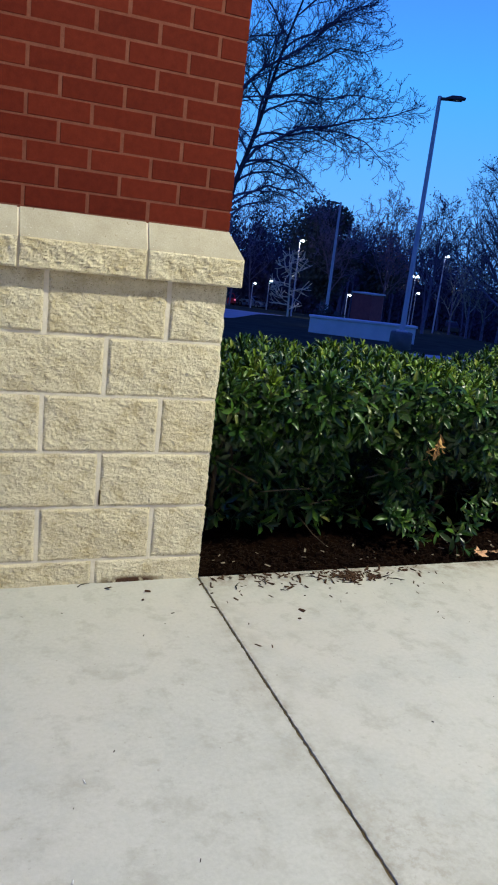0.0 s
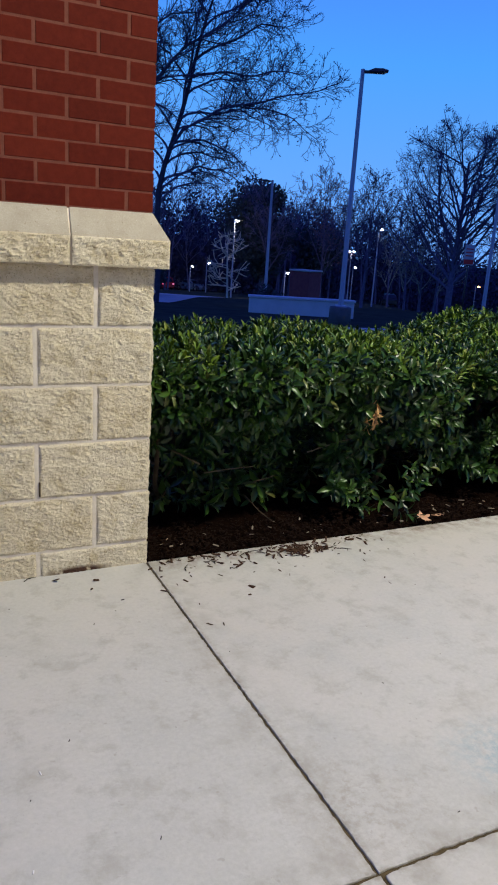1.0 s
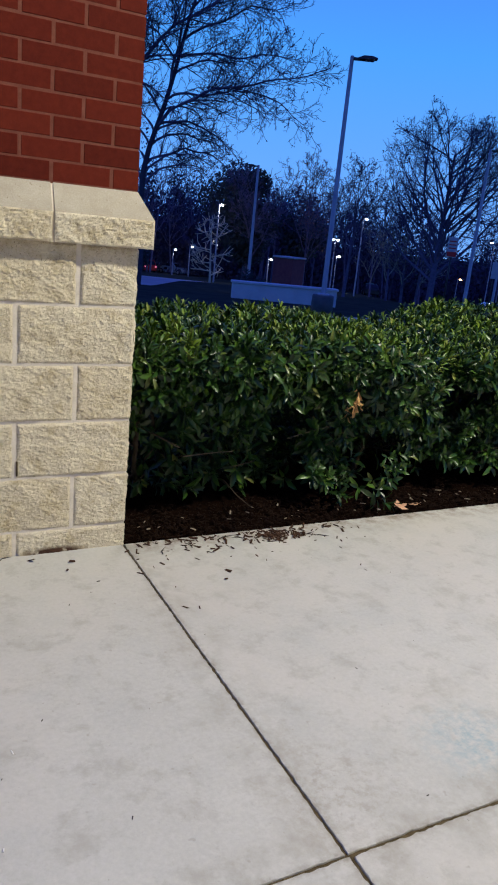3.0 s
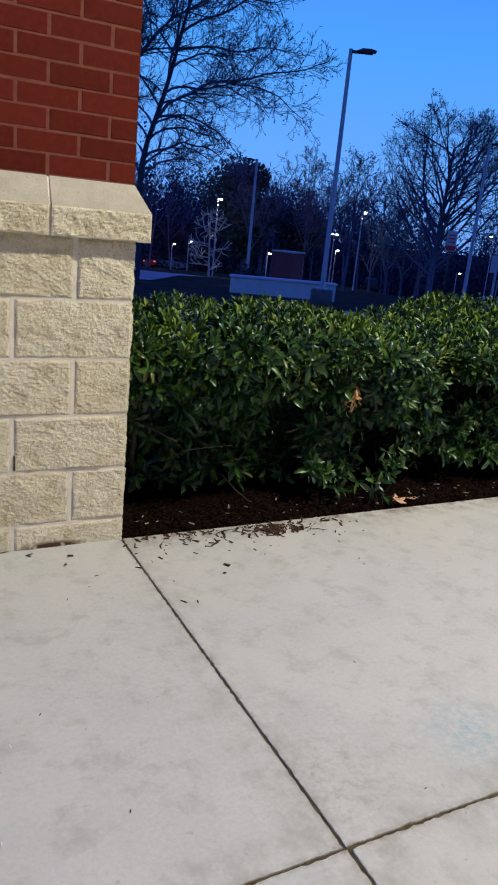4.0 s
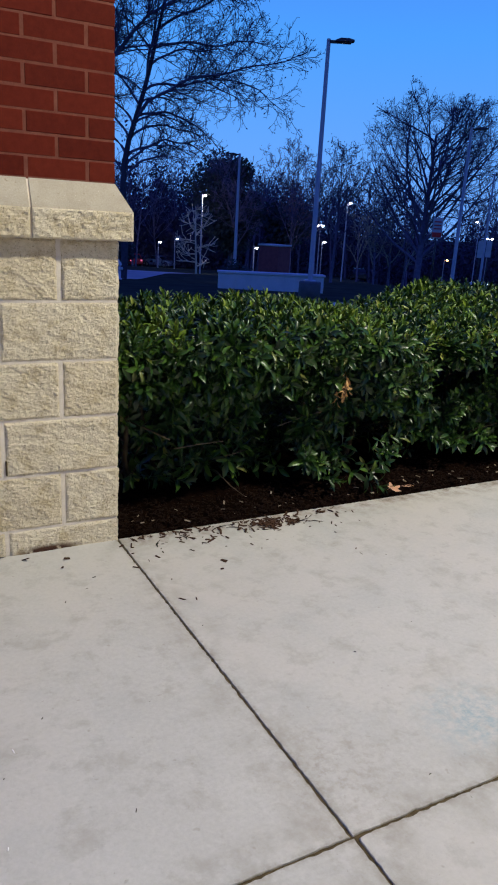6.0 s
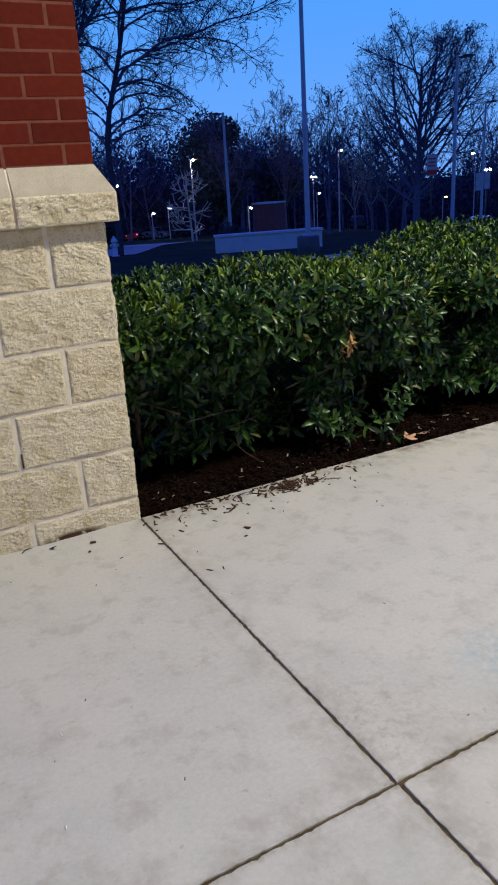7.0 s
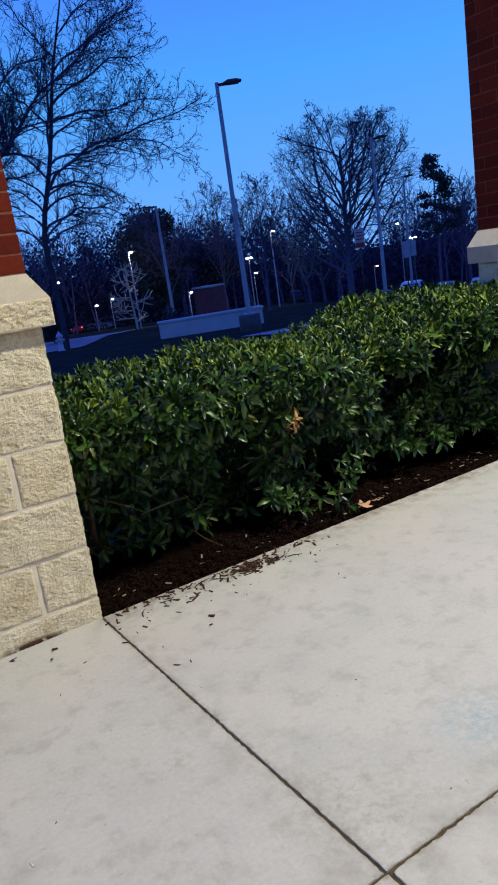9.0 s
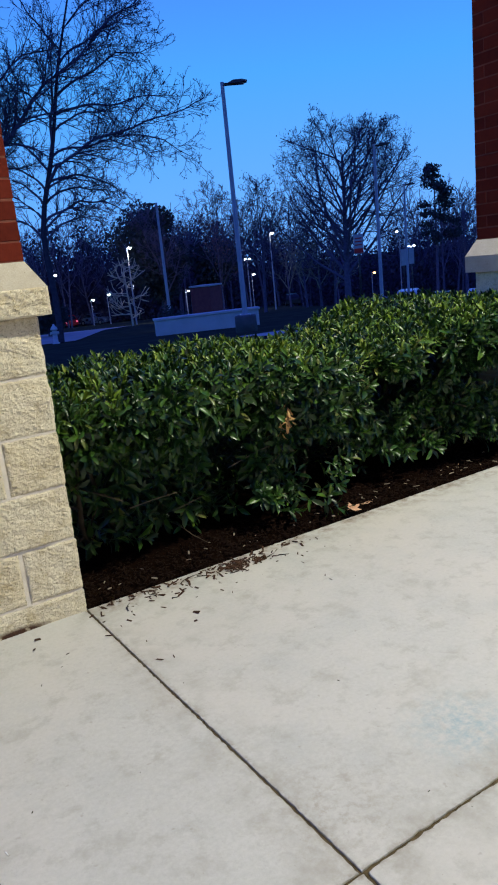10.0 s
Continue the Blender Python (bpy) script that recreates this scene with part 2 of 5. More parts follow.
SILL = sill_material()
MORTAR = grained("buff_mortar", (0.61, 0.535, 0.445), (0.77, 0.69, 0.59), 30, 0.95, relief=0.5, depth=0.003)
BRICK_MORTAR = grained("brick_mortar", (0.120, 0.034, 0.021), (0.185, 0.066, 0.045), 20, 0.95, relief=0.5, depth=0.003)
JOINT = grained("joint_dirt", (0.030, 0.022, 0.011), (0.125, 0.092, 0.050), 45, 0.95, gloss=0.05)
# brown bark taken near black: the hedge's shade is partly in these two colours
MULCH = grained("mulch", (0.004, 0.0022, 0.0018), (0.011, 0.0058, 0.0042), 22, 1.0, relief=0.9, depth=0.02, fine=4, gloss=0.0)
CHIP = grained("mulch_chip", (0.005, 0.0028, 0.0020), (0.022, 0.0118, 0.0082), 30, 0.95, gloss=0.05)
LITTER = grained("dry_bark_chip", (0.026, 0.013, 0.008), (0.090, 0.050, 0.033), 60, 0.95, gloss=0.05)
GRASS = grained("dusk_lawn", (0.022, 0.028, 0.020), (0.052, 0.058, 0.036), 1.2, 1.0, relief=0.8, depth=0.03, fine=14, gloss=0.0)
ASPHALT = grained("asphalt", (0.035, 0.035, 0.036), (0.062, 0.061, 0.06), 0.8, 0.9, fine=40, gloss=0.1)
PALE = grained("pale_concrete", (0.25, 0.24, 0.23), (0.38, 0.37, 0.35), 2.0, 0.85, fine=12)
DARK_BARK = grained("dark_bark", (0.030, 0.027, 0.038), (0.062, 0.054, 0.070), 6, 0.95, gloss=0.05)
# bark lifted toward violet: blue sky light and glare put into the colour
HAZED_BARK = grained("bark", (0.066, 0.055, 0.090), (0.130, 0.110, 0.160), 6, 0.95, gloss=0.05)
TWIG = grained("hedge_twig", (0.10, 0.075, 0.05), (0.26, 0.20, 0.14), 20, 0.9)
STEM = grained("hedge_stem", (0.030, 0.022, 0.016), (0.085, 0.065, 0.048), 20, 0.95, gloss=0.05)
SOFFIT = grained("canopy_soffit", (0.62, 0.60, 0.56), (0.72, 0.70, 0.66), 3, 0.8)
POLE = grained("painted_pole", (0.25, 0.25, 0.29), (0.34, 0.34, 0.38), 3, 0.5, metal=0.0)
DARK_METAL = grained("bronze_metal", (0.02, 0.018, 0.016), (0.045, 0.04, 0.036), 5, 0.45)


# ---- mesh helpers ----
def ob_from(name, bm, material, parent=None, label=""):
    me = bpy.data.meshes.new(name)
    bm.to_mesh(me)
    bm.free()
    me.materials.append(material)
    ob = new(name, me)
    ob.parent = parent
    if label:
        ob["label"] = label
    return ob


part = ob_from


def mesh_from(name, verts, faces, material, smooth=False):
    me = bpy.data.meshes.new(name)
    me.from_pydata(verts, [], faces)
    me.materials.append(material)
    if smooth:
        me.polygons.foreach_set("use_smooth", [True] * len(me.polygons))
    me.update()
    return me


def add_box(bm, x0, x1, y0, y1, z0, z1, bevel=0.0):
    made = bmesh.ops.create_cube(bm, size=1)["verts"]
    bmesh.ops.transform(bm, verts=made, matrix=Matrix.LocRotScale(((x0 + x1) / 2, (y0 + y1) / 2, (z0 + z1) / 2), None, (x1 - x0, y1 - y0, z1 - z0)))
    if bevel:
        edges = list({e for v in made for e in v.link_edges})
        bmesh.ops.bevel(bm, geom=edges, offset=bevel, segments=1, affect="EDGES")
    return bm


def box(x0, x1, y0, y1, z0, z1, bevel=0.0):
    return add_box(bmesh.new(), x0, x1, y0, y1, z0, z1, bevel)


def add_tube(bm, points, radii, sides=8):
    rings = []
    for i, p in enumerate(points):
        p = Vector(p)
        d = (Vector(points[min(i + 1, len(points) - 1)]) - Vector(points[max(i - 1, 0)])).normalized()
        a = d.orthogonal().normalized()
        b = d.cross(a)
        rings.append([bm.verts.new(p + radii[i] * (math.cos(k * math.tau / sides) * a + math.sin(k * math.tau / sides) * b)) for k in range(sides)])
    for r, s in zip(rings, rings[1:]):
        for k in range(sides):
            f = bm.faces.new((r[k], r[(k + 1) % sides], s[(k + 1) % sides], s[k]))
            f.smooth = True
    bm.faces.new(rings[0][::-1])
    bm.faces.new(rings[-1])
    return bm


def empty(name, m=None):
    e = new(name)
    e.empty_display_size = 0.2
    if m is not None:
        e.matrix_world = m
    return e


# ---- ground ----
PROFILE = [(-400, 0.0), (1.0, -0.02), (3.0, -0.10), (8.0, -0.30), (15, -0.60), (18.4, -0.80), (24.4, -1.10), (33, -1.80), (42, -2.10), (60, -3.3), (101, -5.6), (200, -9.0), (500, -14.0), (4000, -40.0)]


def ground_z(x, y):
    s = 0.5 * x + 0.866 * y
    for (a, za), (b, zb) in zip(PROFILE, PROFILE[1:]):
        if s <= b:
            f = max(0.0, (s - a) / (b - a))
            u = 0.866 * x - 0.5 * y
            dip = max(0.0, min(1.0, (u - 10) / 9)) * max(0.0, min(1.0, (s - 37) / 12))
            return za + f * (zb - za) - 1.4 * dip
    return PROFILE[-1][1]


# ---- structure: ground, walk, canopy ----
def ground_sheet():
    """One sheet out to the horizon, falling gently away from the building."""
    cuts = [-400, -60, 1.0, 2.0, 3.0, 5.0, 8.0, 11, 15, 18.4, 21, 24.4, 28, 33, 37, 42, 46, 50, 55, 60, 75, 101, 140, 200, 300, 500, 1000, 2000, 4000]
    across = [-3000, -1000, -400, -200, -100, -60, -30, -15, -6, 0, 6, 9, 12, 15, 18, 22, 30, 60, 100, 200, 400, 1000, 3000]
    verts, faces = [], []
    for s in cuts:
        for u in across:
            x, y = 0.5 * s + 0.866 * u, 0.866 * s - 0.5 * u
            z = ground_z(x, y) - (0.25 if s <= 2.0 else 0.0)
            verts.append((x, y, z))
    n = len(across)
    for i in range(len(cuts) - 1):
        for j in range(n - 1):
            faces.append((i * n + j, i * n + j + 1, (i + 1) * n + j + 1, (i + 1) * n + j))
    ob = new("ground", mesh_from("ground", verts, faces, GRASS))
    for p in ob.data.polygons:
        if p.normal.z < 0:
            p.flip()
    tagged(ob, "dark lawn falling away from the building at dusk", "ground", kind="structure")


ground_sheet()

# the planting bed between the piers
def bed_sheet():
    verts, faces = [], []
    nx, ny = 90, 40
    for j in range(ny + 1):
        for i in range(nx + 1):
            x, y = -1.7 + 8.2 * i / nx, 0.0 + 3.2 * j / ny
            z = -0.035 + 0.05 * noise.noise((x * 3, y * 3, 1.0)) * min(1, y * 4) + 0.022 * noise.noise((x * 14, y * 14, 4.0))
            z += 0.03 * min(1.0, y / 0.3)
            if j == ny or i in (0, nx):
                z -= 0.4
            verts.append((x, y, z))
    for j in range(ny):
        for i in range(nx):
            a = j * (nx + 1) + i
            faces.append((a, a + 1, a + nx + 2, a + nx + 1))
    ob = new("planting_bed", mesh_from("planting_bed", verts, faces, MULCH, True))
    tagged(ob, "brown bark mulch bed, coloured near black for the shade under the hedge", "planting bed", kind="structure")


bed_sheet()

# the walk: poured slabs with tooled joints
pavement = ob_from("pavement", box(-4.6, 6.2, -6.2, -0.004, -0.30, -0.0045), JOINT)
tagged(pavement, "pale broom-finished concrete walk with dark joints", "pavement", kind="structure")


def slab_mesh(x0, x1, y0, y1, seed):
    """A slab with worn, slightly ragged edges."""
    step = 0.011
    ring = []
    for a, b in (((x0, y0), (x1, y0)), ((x1, y0), (x1, y1)), ((x1, y1), (x0, y1)), ((x0, y1), (x0, y0))):
        n = int(max(abs(b[0] - a[0]), abs(b[1] - a[1])) / step)
        ring += [(a[0] + (b[0] - a[0]) * k / n, a[1] + (b[1] - a[1]) * k / n) for k in range(n)]
    cx, cy = (x0 + x1) / 2, (y0 + y1) / 2
    bm = bmesh.new()
    levels = []
    for inset, z in ((0.0016, 0.0), (0.0003, -0.002), (0.0, -0.008), (0.0, -0.10)):
        lv = []
        for x, y in ring:
            jit = 0.0042 * max(-0.4, noise.noise((x * 55 + seed, y * 55, 3.0))) + 0.0022 * noise.noise((x * 90, y * 90, seed))
            d = max(0.0, inset + jit) if z > -0.05 else 0.0
            sx = 1 if x <= x0 + 1e-6 else -1 if x >= x1 - 1e-6 else 0
            sy = 1 if y <= y0 + 1e-6 else -1 if y >= y1 - 1e-6 else 0
            lv.append(bm.verts.new((x + sx * d, y + sy * d, z)))
        levels.append(lv)
    n = len(ring)
    for p, q in zip(levels, levels[1:]):
        for k in range(n):
            bm.faces.new((p[k], q[k], q[(k + 1) % n], p[(k + 1) % n]))
    bm.faces.new(levels[0])
    bmesh.ops.recalc_face_normals(bm, faces=bm.faces[:])
    return bm


XJ = [-4.6, -3.05, 0.0, 3.05, 6.2]
YJ = [0.0, -1.553, -3.10, -4.65, -6.2]
for i in range(len(XJ) - 1):
    for j in range(len(YJ) - 1):
        g = 0.0033
        shift = 0.006 if j > 0 else 0.0
        bm = slab_mesh(XJ[i] + g + shift, XJ[i + 1] - g + shift, YJ[j + 1] + g, YJ[j] - (g if j else 0.0), 7 * i + j)
        part("slab", bm, CONCRETE, pavement)

# the building behind the camera and the canopy overhead
wall_back = ob_from("wall_south", box(-4.6, 6.2, -6.5, -6.2, -0.3, 5.6), BLOCK)
tagged(wall_back, "buff masonry wall behind the covered walk", "wall", kind="structure")
soffit = ob_from("ceiling", box(-4.6, 6.2, -6.5, 0.6, 5.58, 5.85), SOFFIT)
tagged(soffit, "pale painted canopy soffit over the walk", "ceiling", kind="structure")

# ---- the two masonry piers ----
H0 = 0.092          # height of the cut block course at the ground
COURSE, LONG = 0.2032, 0.4064
SILL_B, SILL_M, SILL_T = 1.110, 1.203, 1.291
BC, BL = 0.0660, 0.1960


def rough_block(w, d, h, seed, sides, cell):
    """A split-faced block, origin at its front lower corner, broken on the faces named in sides."""
    rng = random.Random(seed)
    off = Vector((rng.uniform(0, 50), rng.uniform(0, 50), rng.uniform(0, 50)))
    verts, faces = [], []

    def sheet(o, u, v, nrm, nu, nv, rough):
        base = len(verts)
        for j in range(nv + 1):
            for i in range(nu + 1):
                fu, fv = i / nu, j / nv
                if rough and 0 < i < nu and 0 < j < nv:
                    fu, fv = fu + rng.uniform(-0.36, 0.36) / nu, fv + rng.uniform(-0.36, 0.36) / nv
                p = Vector(o) + Vector(u) * fu + Vector(v) * fv
                if rough:
                    edge = min(fu * abs(Vector(u).length), (1 - fu) * abs(Vector(u).length), fv * Vector(v).length, (1 - fv) * Vector(v).length)
                    k = min(1.0, edge / 0.008)
                    q = p + off
                    if i in (0, nu) or j in (0, nv):
                        p = p + (Vector(o) + (Vector(u) + Vector(v)) * 0.5 - p).normalized() * max(0.0, 0.0006 + 0.0042 * noise.noise(q * 75))
                    w2 = Vector((q.x, q.y, q.z * 1.8 + (q.x + q.y) * 0.55))
                    b = noise.noise(q * 9) * 1.0 + noise.noise(w2 * 22) * 0.5 + abs(noise.noise(w2 * 48)) * 0.6 + noise.noise(w2 * 98) * 0.42
                    p = p + Vector(nrm) * (k * (0.0042 + 0.0058 * b) + (1 - k) * (0.0004 + 0.0018 * noise.noise(q * 60)))
                verts.append(p)
        for j in range(nv):
            for i in range(nu):
                a = base + j * (nu + 1) + i
                faces.append((a, a + 1, a + nu + 2, a + nu + 1))

    n = lambda s: max(2, int(s / cell))
    sheet((0, 0, 0), (w, 0, 0), (0, 0, h), (0, -1, 0), n(w) if "s" in sides else 1, n(h) if "s" in sides else 1, "s" in sides)
    sheet((w, 0, 0), (0, d, 0), (0, 0, h), (1, 0, 0), n(d) if "e" in sides else 1, n(h) if "e" in sides else 1, "e" in sides)
    sheet((0, d, 0), (0, -d, 0), (0, 0, h), (-1, 0, 0), n(d) if "w" in sides else 1, n(h) if "w" in sides else 1, "w" in sides)
    sheet((w, d, 0), (-w, 0, 0), (0, 0, h), (0, 1, 0), 1, 1, False)
    sheet((0, 0, h), (w, 0, 0), (0, d, 0), (0, 0, 1), 1, 1, False)
    sheet((0, d, 0), (w, 0, 0), (0, -d, 0), (0, 0, -1), 1, 1, False)
    me = mesh_from("block", verts, faces, BLOCK)
    return me


def sill_mesh(w, d, over_e, over_w, seed):
    """A weathered sill: rough lower face, smooth sloping top. Origin: pier face at its lower left."""
    rng = random.Random(seed)
    off = rng.uniform(0, 40)
    bm = bmesh.new()
    hb, ht = SILL_M - SILL_B, SILL_T - SILL_B
    lap = 0.042
    # front rough strip
    nu, nv = max(3, int(w / 0.0055)), 17
    x0, x1 = (-over_w, w + over_e)
    rows = []
    for j in range(nv + 1):
        z = hb * j / nv
        row = []
        for i in range(nu + 1):
            inner = 0 < j < nv and 0 < i < nu
            x = x0 + (x1 - x0) * (i + (rng.uniform(-0.36, 0.36) if inner else 0.0)) / nu
            k = 1.0 if 0 < j < nv and 0 < i < nu else 0.0 if j == nv else 0.15
            q = Vector((x + off, z * 1.7 + x * 0.5, 3.0))
            b = noise.noise(q * 14) * 0.4 + noise.noise(q * 36) * 0.5 + abs(noise.noise(q * 60)) * 0.5 + noise.noise(q * 110) * 0.3
            row.append(bm.verts.new((x, -lap - k * (0.002 + 0.008 * b), z)))
        rows.append(row)
    for j in range(nv):
        for i in range(nu):
            bm.faces.new((rows[j][i], rows[j][i + 1], rows[j + 1][i + 1], rows[j + 1][i])).material_index = 1
    tx0 = x0 + (over_w + 0.010 if over_w else 0)
    tx1 = x1 - (over_e + 0.010 if over_e else 0)
    top = [bm.verts.new((tx0, 0.002, ht)), bm.verts.new((tx1, 0.002, ht))]
    bm.faces.new([*rows[-1], top[1], top[0]])
    back_lo = [bm.verts.new((x0, d + lap, 0)), bm.verts.new((x1, d + lap, 0))]
    back_mid = [bm.verts.new((x0, d + lap, hb)), bm.verts.new((x1, d + lap, hb))]
    back_top = [bm.verts.new((tx0, d, ht)), bm.verts.new((tx1, d, ht))]
    # ends: lower upright part and upper sloping part
    bm.faces.new([back_lo[0], *[r[0] for r in rows], back_mid[0]])
    bm.faces.new([back_lo[1], back_mid[1], *[r[-1] for r in rows][::-1]])
    bm.faces.new([back_mid[0], rows[-1][0], top[0], back_top[0]])
    bm.faces.new([back_mid[1], back_top[1], top[1], rows[-1][-1]])
    bm.faces.new([top[0], top[1], back_top[1], back_top[0]])
    bm.faces.new([rows[0][0], back_lo[0], back_lo[1], *rows[0][:0:-1]])
    bm.faces.new([back_lo[0], back_mid[0], back_top[0], back_top[1], back_mid[1], back_lo[1]])
    bmesh.ops.recalc_face_normals(bm, faces=bm.faces[:])
    return bm


def brick_mesh(w, d, h):
    bm = box(0, w, 0, d, 0, h, 0.0016)
    me = bpy.data.meshes.new("brick")
    bm.to_mesh(me)
    bm.free()
    me.materials.append(BRICK)
    return me


BRICKS = {}


def put(name, me, parent, at):
    ob = new(name, me)
    ob.parent = parent
    ob.location = at
    return ob


def masonry_pier(name, x0, x1, depth, ends, label, seed):
    """A pier with its face on y = 0: split-faced block base, stone sill, brick shaft. ends: which end faces are built up."""
    pier = empty(name, pose(0, 0, 0))
    tagged(pier, label, "brick pier", group="piers of the covered walk")
    rec = 0.0015
    part("block_mortar", box(x0 + rec, x1 - rec, 0.0006, depth - rec, -0.2, SILL_B - 0.001), MORTAR, pier, "buff mortar between the blocks")
    part("brick_core", box(x0 + 0.0135, x1 - 0.0135, 0.0030, depth - 0.0030, SILL_T - 0.03, 5.58), BRICK_MORTAR, pier, "reddish brown mortar between the bricks")
    rng = random.Random(seed)
    g = 0.0042
    corner_e = "e" in ends
    for row in range(6):
        z0 = -0.05 if row == 0 else H0 + COURSE * (row - 1) + g
        z1 = (H0 if row == 0 else H0 + COURSE * row) - g
        if row == 5:
            z1 = SILL_B - 0.002
        first = (LONG if row % 2 == 0 else LONG / 2)
        xs = [0.0]
        while xs[-1] < x1 - x0 - 0.02:
            xs.append(min(x1 - x0, xs[-1] + (first if len(xs) == 1 else LONG)))
        for a, b in zip(xs, xs[1:]):
            # laid from the corner that is seen
            l, r = (x1 - b, x1 - a) if corner_e else (x0 + a, x0 + b)
            gl = 0.0 if abs(l - x0) < 1e-6 else 0.0074
            gr = 0.0 if abs(r - x1) < 1e-6 else 0.0074
            at_end = a == 0.0
            sides = "s" + (ends if at_end else "")
            w = r - l - gl - gr
            d = depth if at_end else 0.19
            seed += 1
            put("block", rough_block(w, d, z1 - z0, seed, sides, 0.0048 if corner_e else 0.013), pier, (l + gl, 0, z0))
    # sill stones
    n = 0
    edge = x1 if corner_e else x0
    step = 0.30
    spans = []
    while (edge > x0 + 0.02) if corner_e else (edge < x1 - 0.02):
        nxt = max(x0, edge - step) if corner_e else min(x1, edge + step)
        spans.append((min(edge, nxt), max(edge, nxt)))
        edge, step = nxt, LONG
    for n, (a, b) in enumerate(spans):
        over_e = 0.041 if corner_e and n == 0 else 0.0
        over_w = 0.041 if not corner_e and n == 0 else 0.0
        bm = sill_mesh(b - a - 0.008, depth + 0.0, over_e, over_w, seed + n)
        s = part("sill_stone", bm, SILL, pier, "cast stone sill with a sloping top")
        s.data.materials.append(BLOCK)
        s.location = (a + (0.008 if corner_e else 0.0), 0, SILL_B)
    bm = sill_mesh(x1 - x0 - 0.012, depth - 0.01, 0.033 if corner_e else 0.0, 0.0 if corner_e else 0.033, seed + 77)
    for v in bm.verts:
        v.co.y, v.co.z = (-0.036 if v.co.y < -0.026 else v.co.y + 0.002), v.co.z - 0.0012
    filler = part("sill_mortar", bm, MORTAR, pier, "buff mortar between the sill stones")
    filler.location = (x0 + 0.006, 0, SILL_B)
    # brick shaft in running bond
    rows = 30
    bd = 0.09
    for row in range(rows):
        z = SILL_T + row * BC + 0.0035
        w0 = BL * 0.47 if row % 2 == 0 else BL * 0.97
        span = x1 - x0 - 0.020
        xs = [0.0]
        while xs[-1] < span - 0.02:
            xs.append(min(span, xs[-1] + (w0 if len(xs) == 1 else BL)))
        for a, b in zip(xs, xs[1:]):
            l, r = (x1 - 0.010 - b, x1 - 0.010 - a) if corner_e else (x0 + 0.010 + a, x0 + 0.010 + b)
            gl = 0.0 if (not corner_e and a == 0.0) else 0.005
            gr = 0.0 if (corner_e and a == 0.0) else 0.005
            key = (round(r - l - gl - gr, 4), bd)
            if key not in BRICKS:
                BRICKS[key] = brick_mesh(key[0], bd, BC - 0.0065)
            put("brick", BRICKS[key], pier, (l + gl, 0.002 + rng.uniform(-0.0008, 0.0008), z + rng.uniform(-0.001, 0.001)))
        # the end face
        y = bd + 0.010
        first = BL - 0.02 if row % 2 == 0 else BL / 2 - 0.01
        while y < depth - 0.02:
            e = min(depth, y + first)
            first = BL
            key = (bd, round(e - y - 0.004, 4))
            if key not in BRICKS:
                BRICKS[key] = brick_mesh(bd, key[1], BC - 0.0065)
            bx = (x1 - 0.012 - bd) if corner_e else x0 + 0.012
            put("brick", BRICKS[key], pier, (bx + rng.uniform(-0.001, 0.001), y + 0.002, z))
            y = e
    # the shaft goes on up to the canopy
    v, f = [], []
    for row in range(30, 65):
        z = SILL_T + row * BC + 0.0035
        x = x0 + 0.010 - (BL / 2 if row % 2 else 0.0)
        while x < x1 - 0.02:
            a, b = max(x0 + 0.010, x + 0.004), min(x1 - 0.010, x + BL - 0.004)
            k = len(v)
            v += [(px, py, pz) for pz in (z, z + BC - 0.0065) for px, py in ((a, 0.002), (b, 0.002), (b, depth - 0.002), (a, depth - 0.002))]
            f += [tuple(k + i for i in q) for q in ((3, 2, 1, 0), (4, 5, 6, 7), (0, 1, 5, 4), (1, 2, 6, 5), (2, 3, 7, 6), (3, 0, 4, 7))]
            x += BL
    upper = new("upper_brickwork", mesh_from("upper_brickwork", v, f, BRICK))
    upper.parent = pier
    tagged(upper, "red bricks of the upper shaft", kind="stuff")
    return pier


left_pier = masonry_pier("masonry_pier", -1.62, 0.0, 0.46, "e", "red brick pier on a buff split-faced block base", 11)
# a solid dark strip for the shade in a slot beside one upright joint
part("open_joint", box(-0.401, -0.3955, -0.006, 0.02, 0.306, 0.360, 0.001), JOINT, left_pier, "dark strip standing for the shade in an open mortar slot")
far_pier = masonry_pier("masonry_pier", 2.775, 4.395, 0.46, "w", "shaded red brick pier at the far end of the hedge", 511)
far_pier.location.z = -0.095


# ---- the laurel hedge ----
def leaf_template():
    """A folded, drooping laurel leaf, one unit long along +y, upper side +z."""
    rows = [(0.0, 0.0, 0.0), (0.26, 0.095, 0.02), (0.58, 0.152, 0.015), (0.86, 0.098, -0.07), (1.0, 0.0, -0.15)]
    v, f = [(0.0, 0.0, 0.0)], []
    for y, w, z in rows[1:4]:
        v += [(-w, y, z + w * 0.45), (0.0, y, z), (w, y, z + w * 0.45)]
    v.append((0.0, 1.0, -0.13))
    f += [(0, 2, 1), (0, 3, 2)]
    for k in (1, 4):
        f += [(k, k + 1, k + 4, k + 3), (k + 1, k + 2, k + 5, k + 4)]
    f += [(7, 8, 10), (8, 9, 10)]
    return np.array(v), f


LEAF_V, LEAF_F = leaf_template()


